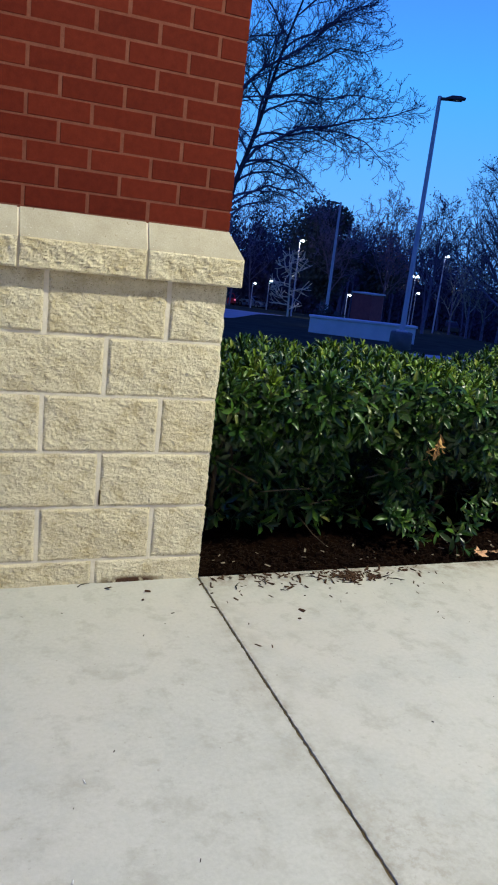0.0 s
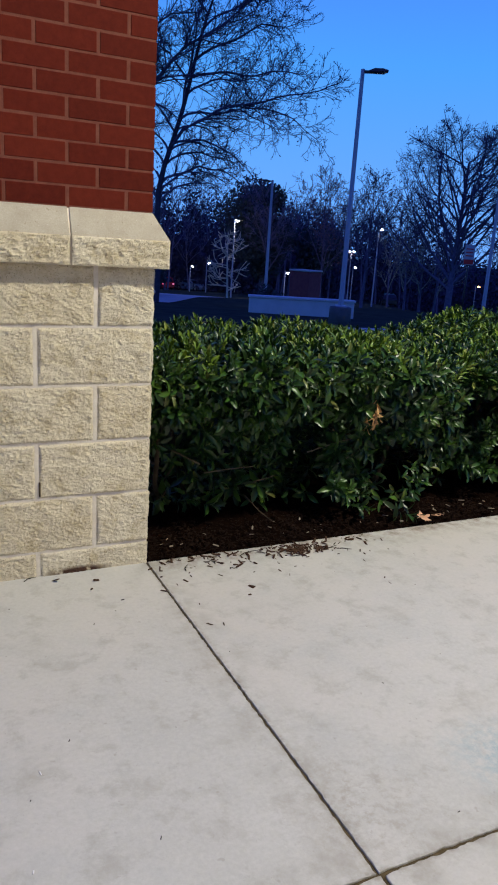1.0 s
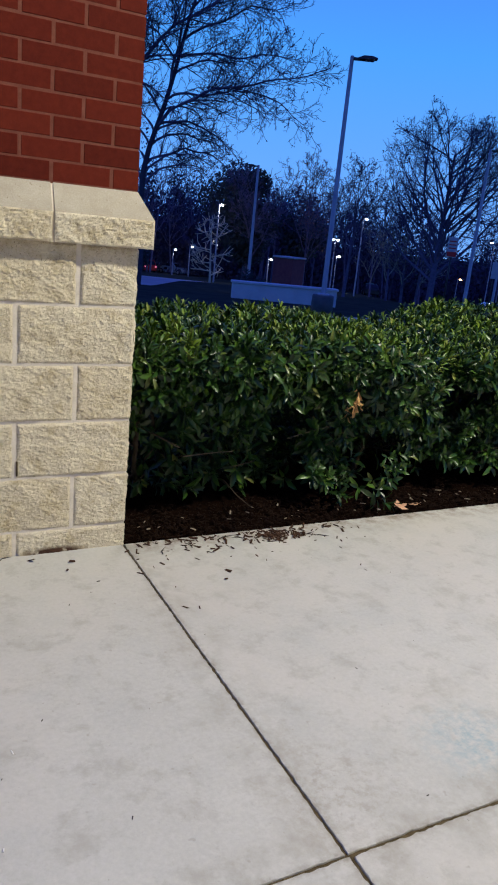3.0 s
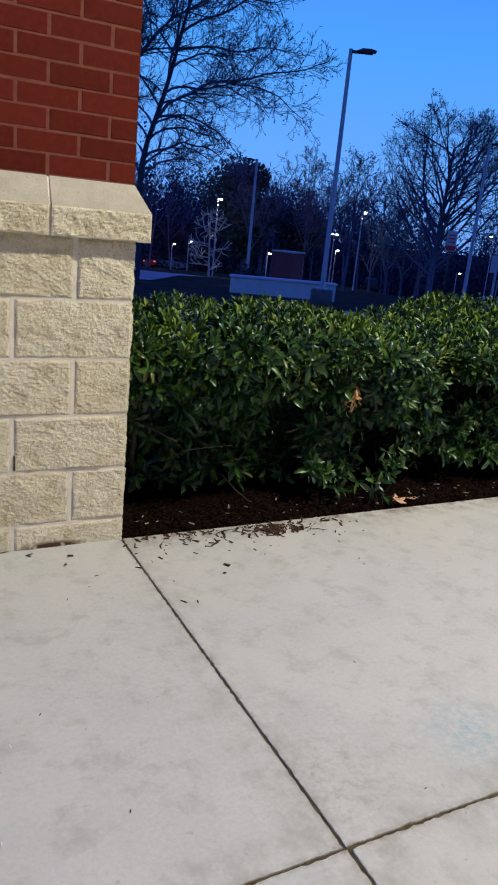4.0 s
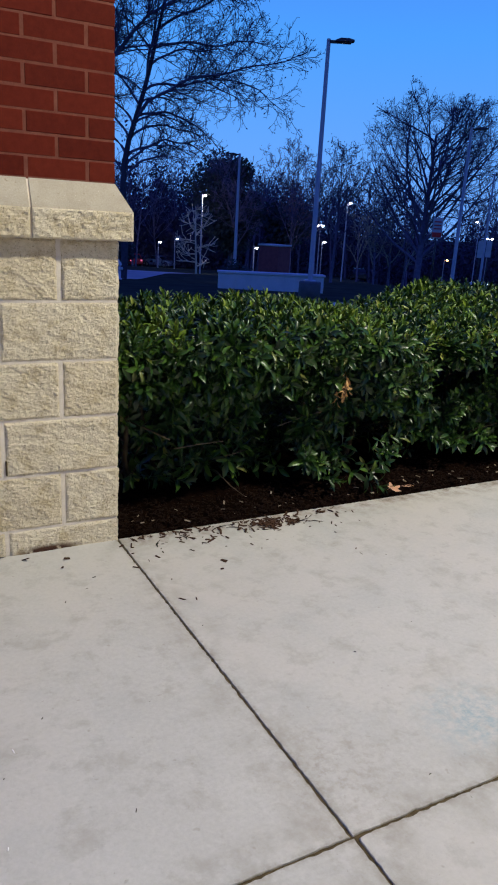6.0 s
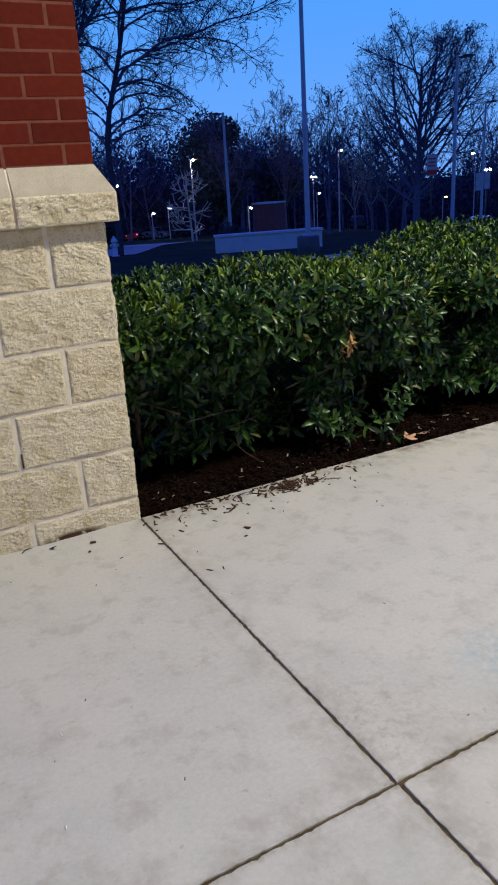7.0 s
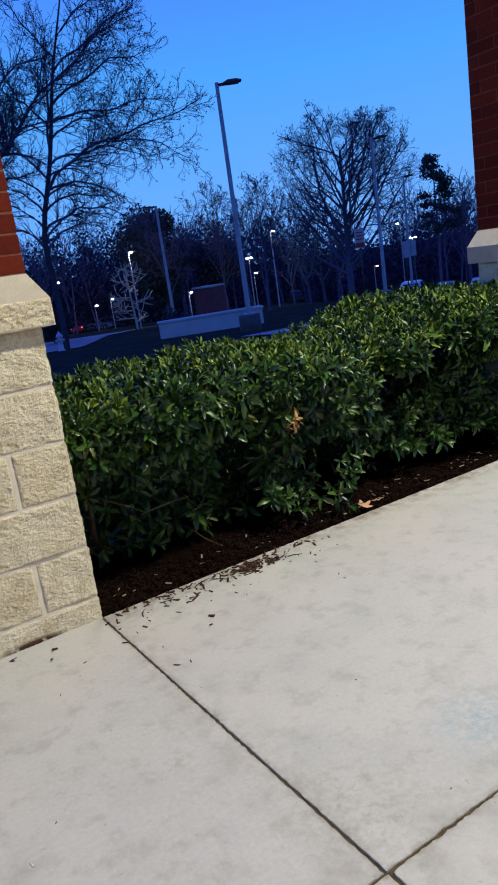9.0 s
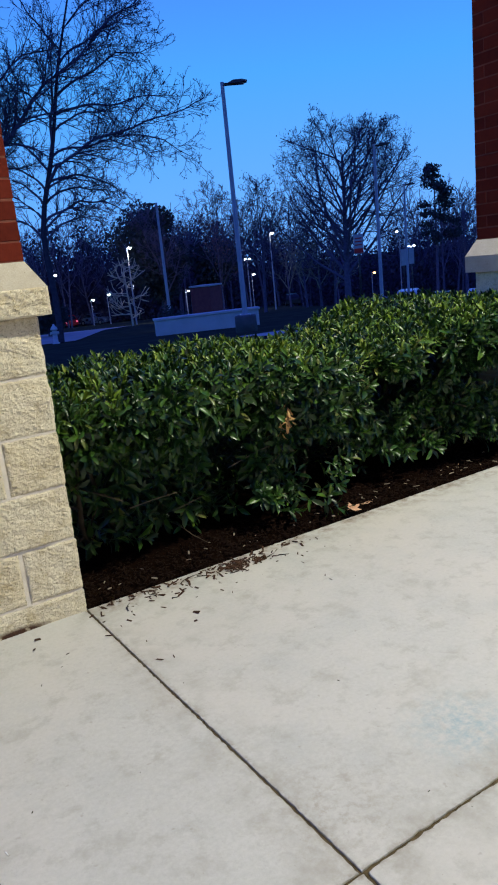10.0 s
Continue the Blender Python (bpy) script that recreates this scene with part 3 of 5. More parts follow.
def leaf_frames(rng, origin, axis, count, length, spread, wide=1.0):
    """Poses of the leaves of one shoot, spiralling round its axis."""
    a = Vector(axis).normalized()
    p = a.orthogonal().normalized()
    q = a.cross(p)
    out, phase = [], rng.uniform(0, math.tau)
    for i in range(count):
        f = i / max(1, count - 1)
        ang = phase + i * 2.4 + rng.uniform(-0.3, 0.3)
        tilt = radians(spread * (1.15 - 0.75 * f) + rng.uniform(-14, 14))
        side = p * math.cos(ang) + q * math.sin(ang)
        y = (a * math.cos(tilt) + side * math.sin(tilt)).normalized()
        y = (y + Vector((0, 0, -0.30 * (1 - f)))).normalized()
        z = (a * math.sin(tilt) - side * math.cos(tilt) + Vector((rng.uniform(-0.3, 0.3), rng.uniform(-0.3, 0.3), 0.25))).normalized()
        x = y.cross(z).normalized()
        z = x.cross(y)
        s = length * rng.uniform(0.7, 1.15) * (1.0 - 0.35 * f * f)
        w = s * wide * rng.uniform(0.8, 1.15)
        o = Vector(origin) + a * (f * length * 0.75)
        out.append((o, x * w, y * s, z * s))
    return out


def leaves_mesh(name, frames, material):
    n = len(frames)
    o = np.array([f[0][:] for f in frames])
    basis = np.array([[f[1][:], f[2][:], f[3][:]] for f in frames])
    pts = (np.einsum("vk,nkc->nvc", LEAF_V, basis) + o[:, None, :]).reshape(-1, 3)
    k = len(LEAF_V)
    faces = [tuple(i + m * k for i in f) for m in range(n) for f in LEAF_F]
    return mesh_from(name, pts.tolist(), faces, material, True)


LEAF_MESH = mesh_from("leaf", LEAF_V.tolist(), LEAF_F, LEAF, True)
DEAD = grained("dead_leaf", (0.30, 0.15, 0.05), (0.58, 0.36, 0.16), 40, 0.8)


def hedge_top(x):
    ease = lambda v: max(0.0, min(1.0, v)) ** 2 * (3 - 2 * max(0.0, min(1.0, v)))
    return 0.795 + 0.025 * ease((x - 0.3) / 0.5) - 0.068 * ease((x - 1.15) / 0.42) + 0.14 * max(0.0, min(1.0, (x - 1.72) / 0.93)) + 0.03 * noise.noise((x * 3.1, 2.0, 0.0))


def hedge_front(x, z):
    """Where the foliage begins in y, for a height z."""
    f = z / 0.85
    bulge = 0.085 + (0.66 if x < 0.9 else 0.46) * max(0.0, min(0.5, 0.80 - f)) - (0.04 if x < 0.9 else 0.13) * max(0.0, 0.30 - f) / 0.30 + 0.22 * max(0.0, f - 0.82) / 0.2
    bulge -= 0.20 * math.exp(-((x - 1.22) / 0.28) ** 2) * max(0.0, 0.6 - f)
    bulge -= 0.15 * max(0.0, min(1.0, (x - 2.1) / 0.35))
    return bulge + 0.07 * noise.noise((x * 2.6, z * 3.0, 5.0)) + 0.05 * noise.noise((x * 7, z * 7, 9.0))


def laurel_shrub(x0, x1, low, seed, label, shoots, back=1.12):
    rng = random.Random(seed)
    xm = (x0 + x1) / 2
    shrub = empty("laurel_shrub", pose(xm, 0.62, 0.0))
    tagged(shrub, label, "shrub", group="laurel hedge")
    shift = Matrix.Translation((-xm, -0.62, 0))
    frames, front, young = [], [], []
    deep = lambda x: back + (0.26 * max(0.0, min(1.0, (x - 1.45) / 1.1)) if back > 0.9 else 0.0)
    for i in range(shoots):
        x = rng.uniform(x0 - 0.06, x1 + 0.06)
        kind = rng.random()
        top = hedge_top(x)
        if kind < 0.36:       # the clipped top
            fy = hedge_front(x, top * 0.9)
            y = rng.uniform(fy, deep(x))
            edge = max(0.0, (fy + 0.12 - y) / 0.2)
            z = top - 0.05 * edge - rng.uniform(0.0, 0.07) - 0.05
            axis = Vector((rng.gauss(0, 0.35), rng.gauss(-0.12, 0.35) - 0.4 * edge, 1.0))
            fresh = 0.26 + 0.60 * max(0.0, min(1.0, 0.5 + 1.1 * noise.noise((x * 2.1, y * 3.0, 6.0)))) * (1.0 if x > 0.7 else 0.55)
            (young if rng.random() < fresh else frames).extend(leaf_frames(rng, (x, y, z), axis, rng.randint(8, 12), rng.uniform(0.052, 0.078), 42, 0.9))
        elif kind < 0.68:     # the face toward the walk
            # foliage thins out toward the ground
            hmin = low * (0.45 if x > 2.4 else 1.0) + 0.10 * noise.noise((x * 4, 3.0, 8.0))
            z = hmin + (top - 0.07 - hmin) * rng.random() ** 0.72
            if noise.noise((x * 4.2, z * 4.2, 2.5)) < (-0.22 if z > 0.5 else -0.08) or rng.random() < 0.40 * (0.55 - z) or (x < 0.95 and z < 0.32 and rng.random() < 0.5):
                continue
            y = hedge_front(x, z) + rng.uniform(-0.02, 0.07)
            axis = Vector((rng.gauss(0, 0.5), -0.9 + rng.gauss(0, 0.25), rng.gauss(0.25, 0.4)))
            fr = leaf_frames(rng, (x, y, z), axis, rng.randint(6, 9), rng.uniform(0.060, 0.094), 68)
            (front if len(front) < 96 and z > 0.3 and rng.random() < 0.25 else frames).extend(fr)
        elif kind < 0.84:     # inside
            y = rng.uniform(0.42, deep(x) - 0.05)
            z = rng.uniform(max(0.02, low - 0.5 * (y - 0.3)), top - 0.08)
            axis = Vector((rng.gauss(0, 0.6), rng.gauss(-0.2, 0.6), rng.gauss(0.4, 0.5)))
            frames += leaf_frames(rng, (x, y, z), axis, rng.randint(5, 8), rng.uniform(0.065, 0.095), 65)
        else:                 # the far face
            z = rng.uniform(0.0, top - 0.07)
            y = deep(x) + rng.uniform(-0.06, 0.04)
            axis = Vector((rng.gauss(0, 0.5), 0.9, rng.gauss(0.3, 0.4)))
            frames += leaf_frames(rng, (x, y, z), axis, rng.randint(6, 9), rng.uniform(0.065, 0.095), 65)
    move = lambda frs: [(f[0] + Vector((-xm, -0.62, 0)), f[1], f[2], f[3]) for f in frs]
    fol = new("foliage", leaves_mesh("foliage", move(frames), LEAF))
    fol.parent = shrub
    tagged(fol, "glossy dark green laurel leaves", kind="stuff")
    if young:
        tips = new("new_growth", leaves_mesh("new_growth", move(young), YOUNG))
        tips.parent = shrub
        tagged(tips, "bright yellow green young leaves on the clipped top", kind="stuff")
    for o, x, y, z in move(front):
        lf = new("leaf", LEAF_MESH)
        lf.parent = shrub
        lf.matrix_local = Matrix(((x.x, y.x, z.x, o.x), (x.y, y.y, z.y, o.y), (x.z, y.z, z.z, o.z), (0, 0, 0, 1)))
    # stems from the mulch up into the foliage
    for k in range(5):
        sx, sy = rng.uniform(x0 + 0.15, x1 - 0.15) - xm, rng.uniform(0.5, 0.85) - 0.62
        bm = bmesh.new()
        p = Vector((sx, sy, -0.04))
        d = Vector((rng.gauss(0, 0.2), rng.gauss(-0.05, 0.2), 1))
        pts, rad, r = [p.copy()], [0.018], 0.018
        for s in range(6):
            d = (d + Vector((rng.gauss(0, 0.18), rng.gauss(0, 0.18), 0.1))).normalized()
            p = p + d * 0.12
            r *= 0.86
            pts.append(p.copy())
            rad.append(r)
        add_tube(bm, pts, rad, 7)
        for s in range(6):
            q = pts[rng.randint(1, 5)]
            dd = Vector((rng.gauss(0, 1), rng.gauss(-0.5, 0.8), rng.uniform(-0.2, 0.7))).normalized()
            ln = rng.uniform(0.15, 0.34)
            add_tube(bm, [q, q + dd * ln * 0.5 + Vector((0, 0, rng.uniform(-0.03, 0.03))), q + dd * ln], [0.006, 0.0045, 0.0022], 5)
        part("stem", bm, STEM, shrub)
    return shrub


laurel_shrub(0.06, 0.98, 0.03, 3, "clipped green laurel shrub beside the block pier", 2000)
middle_shrub = laurel_shrub(0.98, 1.72, 0.02, 4, "clipped green laurel shrub with a few dead leaves", 1550)
laurel_shrub(1.72, 2.80, 0.12, 5, "taller clipped green laurel shrub with bare lower stems", 2800)

laurel_shrub(2.36, 2.80, 0.13, 6, "laurel shrub pressed against the far pier", 1000, 0.75)

# a withered spray in the middle shrub
rng = random.Random(8)
dead = []
for k in range(5):
    dead += leaf_frames(rng, (1.05 - 1.35 + rng.gauss(0, 0.018), 0.10 - 0.62 + rng.uniform(-0.03, 0.02), 0.515 + rng.gauss(0, 0.03)), (rng.gauss(0, 0.3), -0.4, rng.uniform(-1.2, -0.6)), 4, rng.uniform(0.038, 0.065), 55)
withered = new("withered_leaves", leaves_mesh("withered_leaves", dead, DEAD))
withered.parent = middle_shrub
withered["label"] = "orange brown dead leaves"

# bare twigs poking out of the lower face
for k, (x, z, dx, dz) in enumerate(((0.86, 0.30, 0.26, 0.10), (0.55, 0.12, 0.10, -0.10), (1.95, 0.14, 0.2, 0.10), (1.2, 0.34, -0.24, -0.07), (1.08, 0.30, 0.16, 0.10), (1.75, 0.30, -0.1, 0.14), (0.35, 0.24, 0.18, 0.05), (2.2, 0.2, -0.2, 0.02), (0.7, 0.2, -0.16, 0.02))):
    bm = bmesh.new()
    add_tube(bm, [(x - 1.35, -0.32, z), (x + dx * 0.5 - 1.35, -0.38, z + dz * 0.6), (x + dx - 1.35, -0.43, z + dz)], [0.0032, 0.0024, 0.0014], 5)
    part("twig", bm, TWIG if k % 3 == 0 else STEM, middle_shrub)


# ---- mulch, litter and leaves on the ground ----
def chips(name, spots, material, seed, label, category):
    rng = random.Random(seed)
    v, f = [], []
    for x, y, z, s in spots:
        l, w, h = s * rng.uniform(0.7, 1.5), s * rng.uniform(0.2, 0.45), s * rng.uniform(0.06, 0.2)
        m = Matrix.Translation((x, y, z + h * 0.6)) @ Euler((rng.gauss(0, 0.25), rng.gauss(0, 0.25), rng.uniform(0, math.tau))).to_matrix().to_4x4()
        b = len(v)
        for px, py, pz in ((-1, -0.5, -1), (0.8, -1, -1), (1, 0.6, -1), (-0.7, 1, -1), (-0.9, -0.4, 1), (0.7, -0.8, 1), (0.8, 0.5, 1), (-0.6, 0.8, 1)):
            v.append(m @ Vector((px * l / 2 * rng.uniform(0.8, 1.2), py * w / 2, pz * h / 2)))
        f += [tuple(b + i for i in q) for q in ((3, 2, 1, 0), (4, 5, 6, 7), (0, 1, 5, 4), (1, 2, 6, 5), (2, 3, 7, 6), (3, 0, 4, 7))]
    ob = new(name, mesh_from(name, v, f, material))
    return tagged(ob, label, category, kind="stuff")


rng = random.Random(21)
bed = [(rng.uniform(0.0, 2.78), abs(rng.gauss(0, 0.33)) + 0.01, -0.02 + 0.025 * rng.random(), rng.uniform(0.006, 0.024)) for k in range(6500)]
chips("mulch_chips", bed, CHIP, 22, "shredded bark mulch in the bed, darkened for the hedge shade", "mulch")
spill = []
for k in range(105):
    x = rng.gauss(0.36, 0.16) if rng.random() < 0.6 else rng.uniform(0.04, 1.0)
    spill.append((min(1.2, max(0.03, x)), -abs(rng.gauss(0, 0.06)) - 0.004, 0.001, rng.uniform(0.008, 0.032)))
for k in range(150):   # the denser clump
    spill.append((rng.gauss(0.66, 0.065), -0.085 + rng.gauss(0, 0.024) , 0.001 + 0.004 * rng.random(), rng.uniform(0.008, 0.030)))
for k in range(46):
    spill.append((rng.uniform(-0.05, 1.1), -abs(rng.gauss(0.12, 0.16)) - 0.02, 0.001, rng.uniform(0.006, 0.022)))
spill += [(-0.36, -0.055, 0.001, 0.045), (-0.22, -0.10, 0.001, 0.03), (-0.25, -0.16, 0.001, 0.026), (0.30, -0.32, 0.001, 0.030)]
chips("mulch_litter", spill, LITTER, 23, "brown bark chips scattered over the concrete", "litter")
SPECK = grained("dark_speck", (0.02, 0.014, 0.01), (0.06, 0.045, 0.035), 60, 0.9)
specks = [(-0.491, -0.934, 0.001, 0.007), (-0.378, -1.305, 0.001, 0.007), (0.271, -1.48, 0.001, 0.009), (0.404, -0.998, 0.001, 0.008), (-0.30, -0.40, 0.001, 0.010), (-0.17, -0.27, 0.001, 0.012)]
specks += [(rng.uniform(-1.2, 2.2), rng.uniform(-2.0, -0.2), 0.001, rng.uniform(0.003, 0.007)) for k in range(26)]
chips("grit_specks", specks, SPECK, 25, "small dark grit specks on the concrete", "litter")
WHITE_BIT = grained("white_bit", (0.62, 0.61, 0.58), (0.80, 0.79, 0.76), 60, 0.8)
chips("white_scraps", [(-0.576, -1.024, 0.001, 0.014), (-0.636, -1.295, 0.001, 0.009)], WHITE_BIT, 26, "small white paper scraps on the concrete", "litter")
PEBBLE = grained("pale_litter", (0.16, 0.12, 0.085), (0.36, 0.29, 0.22), 30, 0.9)
bits = [(rng.uniform(0.1, 2.6), rng.uniform(0.02, 0.22), 0.012, rng.uniform(0.008, 0.024)) for k in range(55)]
chips("pale_litter", bits, PEBBLE, 24, "pale leaf and stone bits on the mulch", "litter")


def oak_leaf(x, y, z, turn, size, tilt):
    """A lobed dry leaf, cupped."""
    outline = []
    for k in range(28):
        a = k / 28 * math.tau
        r = 0.62 + 0.30 * math.cos(5 * a) * (0.6 + 0.4 * math.cos(a))
        outline.append((r * math.cos(a) * 1.25, r * math.sin(a) * 0.85))
    v = [(0, 0, 0)] + [(px, py, 0.22 * (px * px * 0.4 + py * py) + 0.06 * math.sin(7 * px)) for px, py in outline]
    f = [(0, 1 + k, 1 + (k + 1) % 28) for k in range(28)]
    bm = bmesh.new()
    vs = [bm.verts.new(Vector(p) * size) for p in v]
    for q in f:
        bm.faces.new([vs[i] for i in q])
    add_tube(bm, [(-1.2 * size, 0, 0.08 * size), (-0.5 * size, 0, 0.01), (0.9 * size, 0, 0.004)], [0.0014, 0.0012, 0.0006], 4)
    me = bpy.data.meshes.new("oak_leaf")
    bm.to_mesh(me)
    bm.free()
    me.materials.append(DRY)
    ob = new("oak_leaf", me)
    ob.matrix_world = pose(x, y, z, tilt, 8, turn)
    return tagged(ob, "dry orange brown oak leaf on the mulch edge", "leaf")


DRY = grained("dry_oak_leaf", (0.40, 0.20, 0.115), (0.60, 0.36, 0.23), 40, 0.8)
oak_leaf(1.36, 0.03, 0.026, 25, 0.056, 22)
oak_leaf(1.47, 0.06, 0.012, 140, 0.026, 6)


def fallen_twig(x, y, turn, length, curl):
    bm = bmesh.new()
    pts = [(length * (k / 5 - 0.5), curl * length * math.sin(k / 5 * math.pi) + 0.006 * noise.noise((x * 9, k * 0.7, y * 9)), 0.0022 + 0.003 * abs(noise.noise((k * 0.9, x * 5, 2.0)))) for k in range(6)]
    add_tube(bm, pts, [0.0016, 0.0018, 0.0016, 0.0014, 0.0011, 0.0007], 5)
    add_tube(bm, [pts[2], (pts[2][0] + 0.2 * length, pts[2][1] - 0.13 * length, 0.003)], [0.0012, 0.0006], 4)
    me = bpy.data.meshes.new("twig")
    bm.to_mesh(me)
    bm.free()
    me.materials.append(CHIP)
    ob = new("twig", me)
    ob.matrix_world = pose(x, y, 0.0, 0, 0, turn)
    return tagged(ob, "thin dark fallen twig on the concrete", "twig", group="fallen twigs")


for x, y, turn, length, curl in ((0.13, -0.10, 62, 0.062, 0.10), (0.24, -0.08, 110, 0.045, -0.14), (0.42, -0.05, 15, 0.10, 0.16), (0.47, -0.07, 150, 0.07, -0.10), (0.78, -0.10, 20, 0.075, 0.08), (0.83, -0.13, -25, 0.05, 0.12), (0.60, -0.12, 5, 0.06, -0.08), (-0.44, -0.02, 25, 0.05, 0.15), (0.30, -0.16, -20, 0.03, 0.1)):
    fallen_twig(x, y, turn, length, curl)


# ---- bare trees ----
def tree_paths(rng, height, radius, limbs, spread, fork, levels, lean=(0, 0), droop=0.0, kids=(7, 6, 5), shape=None, reach=1.0):
    """Branch paths of a bare tree: (level, points, radii)."""
    out = []

    def grow(p, d, length, r, level):
        n = 7 if level == 0 else 8 if level == 1 else 5 if level == 2 else 3
        pts, rad = [p.copy()], [r]
        d = d.normalized()
        for i in range(n):
            w = 0.025 if level == 0 else 0.10 if level == 1 else 0.19
            d = (d + Vector((rng.gauss(0, w), rng.gauss(0, w), rng.gauss(0, w * 0.7) + (0.05 if level else 0.02) - droop * (level > 0) * (i / n)))).normalized()
            p = p + d * (length / n)
            if shape and level and (p.x ** 2 + p.y ** 2) / shape[1] ** 2 + ((p.z - shape[0]) / shape[2]) ** 2 > (rng.uniform(0.75, 1.4) if reach > 1.0 else 1.0):
                d = Vector((d.x * 0.3, d.y * 0.3, d.z))
                if i > 0:
                    break
            pts.append(p.copy())
            rad.append(max(0.006, r * (1 - 0.80 * (i + 1) / n)) if level else r * (1 - 0.72 * (i + 1) / n))
        if len(pts) < 2:
            return
        out.append((level, pts, rad))
        n = len(pts) - 1
        if level >= levels:
            return
        count = limbs if level == 0 else kids[min(level - 1, len(kids) - 1)]
        for k in range(count):
            f = fork + (1 - fork) * (k + rng.random()) / count if level == 0 else 0.18 + 0.8 * (k + rng.random()) / count
            i = min(n - 1, int(f * n))
            q = pts[i].lerp(pts[i + 1], f * n - i)
            t = (pts[i + 1] - pts[i]).normalized()
            a = rng.uniform(0, math.tau) if level == 0 else rng.uniform(0, math.tau)
            o = t.orthogonal().normalized()
            o = (o * math.cos(a) + t.cross(o) * math.sin(a)).normalized()
            ang = radians(spread + rng.uniform(-14, 14)) if level == 0 else radians(rng.uniform(28, 58))
            c = (t * math.cos(ang) + o * math.sin(ang)).normalized()
            ln = length * (reach * rng.uniform(0.50, 0.72) * (1.1 - 0.45 * f) if level == 0 else rng.uniform(0.36, 0.62) * (1.1 - 0.5 * f))
            grow(q, c, ln, max(0.006, rad[i] * rng.uniform(0.48, 0.70)), level + 1)

    grow(Vector((0, 0, -0.15)), Vector((lean[0], lean[1], 1)), height, radius, 0)
    return out


def paths_mesh(name, paths, material, thick=1.0, least=0.0):
    v, f = [], []
    for level, pts, rad in paths:
        sides = 9 if level == 0 else 6 if level == 1 else 4 if level == 2 else 3
        base = len(v)
        for i, p in enumerate(pts):
            d = (pts[min(i + 1, len(pts) - 1)] - pts[max(i - 1, 0)]).normalized()
            a = d.orthogonal().normalized()
            b = d.cross(a)
            r = max(least, rad[i] * thick)
            for k in range(sides):
                t = k * math.tau / sides
                v.append(p + (a * math.cos(t) + b * math.sin(t)) * r)
        for i in range(len(pts) - 1):
            for k in range(sides):
                m = base + i * sides
                f.append((m + k, m + (k + 1) % sides, m + sides + (k + 1) % sides, m + sides + k))
    return mesh_from(name, v, f, material, True)


def flecks(name, points, rng, size, material):
    """Small leaf scraps at the given points."""
    v, f = [], []
    for p in points:
        d = Vector((rng.gauss(0, 1), rng.gauss(0, 1), rng.gauss(0, 1))).normalized()
        a = d.orthogonal().normalized()
        b = d.cross(a)
        s = size * rng.uniform(0.5, 1.3)
        m = len(v)
        v += [p - a * s, p + b * s * 0.5, p + a * s, p - b * s * 0.5 + d * s * 0.3]
        f.append((m, m + 1, m + 2, m + 3))
    return mesh_from(name, v, f, material)


# leaf colour carries the same violet lift for blue dusk light
SCRAP = grained("last_leaves", (0.036, 0.030, 0.044), (0.074, 0.062, 0.084), 3, 1.0, gloss=0.0)
# needle green raised so that distance haze is in the colour
NEEDLE = grained("pine_needles", (0.028, 0.034, 0.036), (0.062, 0.072, 0.070), 2, 1.0, gloss=0.0)


def bare_tree(label, x, y, height, radius, seed, limbs=11, spread=48, fork=0.22, levels=4, lean=(0, 0), droop=0.0, kids=(7, 6, 5), scraps=0, least=0.007, shape=None, reach=1.0):
    rng = random.Random(seed)
    tree = empty("tree", pose(x, y, ground_z(x, y)))
    tagged(tree, label, "tree")
    paths = tree_paths(rng, height, radius, limbs, spread, fork, levels, lean, droop, kids, shape, reach)
    t = new("trunk", paths_mesh("trunk", [p for p in paths if p[0] == 0], HAZED_BARK))
    t.parent = tree
    c = new("crown", paths_mesh("crown", [p for p in paths if p[0] > 0], HAZED_BARK, least=least))
    c.parent = tree
    c["label"] = "leafless branches and fine twigs"
    if scraps:
        tips = [p[1][-1] for p in paths if p[0] >= levels - 1]
        pts = [rng.choice(tips) + Vector((rng.gauss(0, 0.12), rng.gauss(0, 0.12), rng.gauss(0, 0.12))) for k in range(scraps)]
        s = new("last_leaves", flecks("last_leaves", pts, rng, 0.07, SCRAP))
        s.parent = tree
        tagged(s, "last withered leaves", kind="stuff")
    return tree


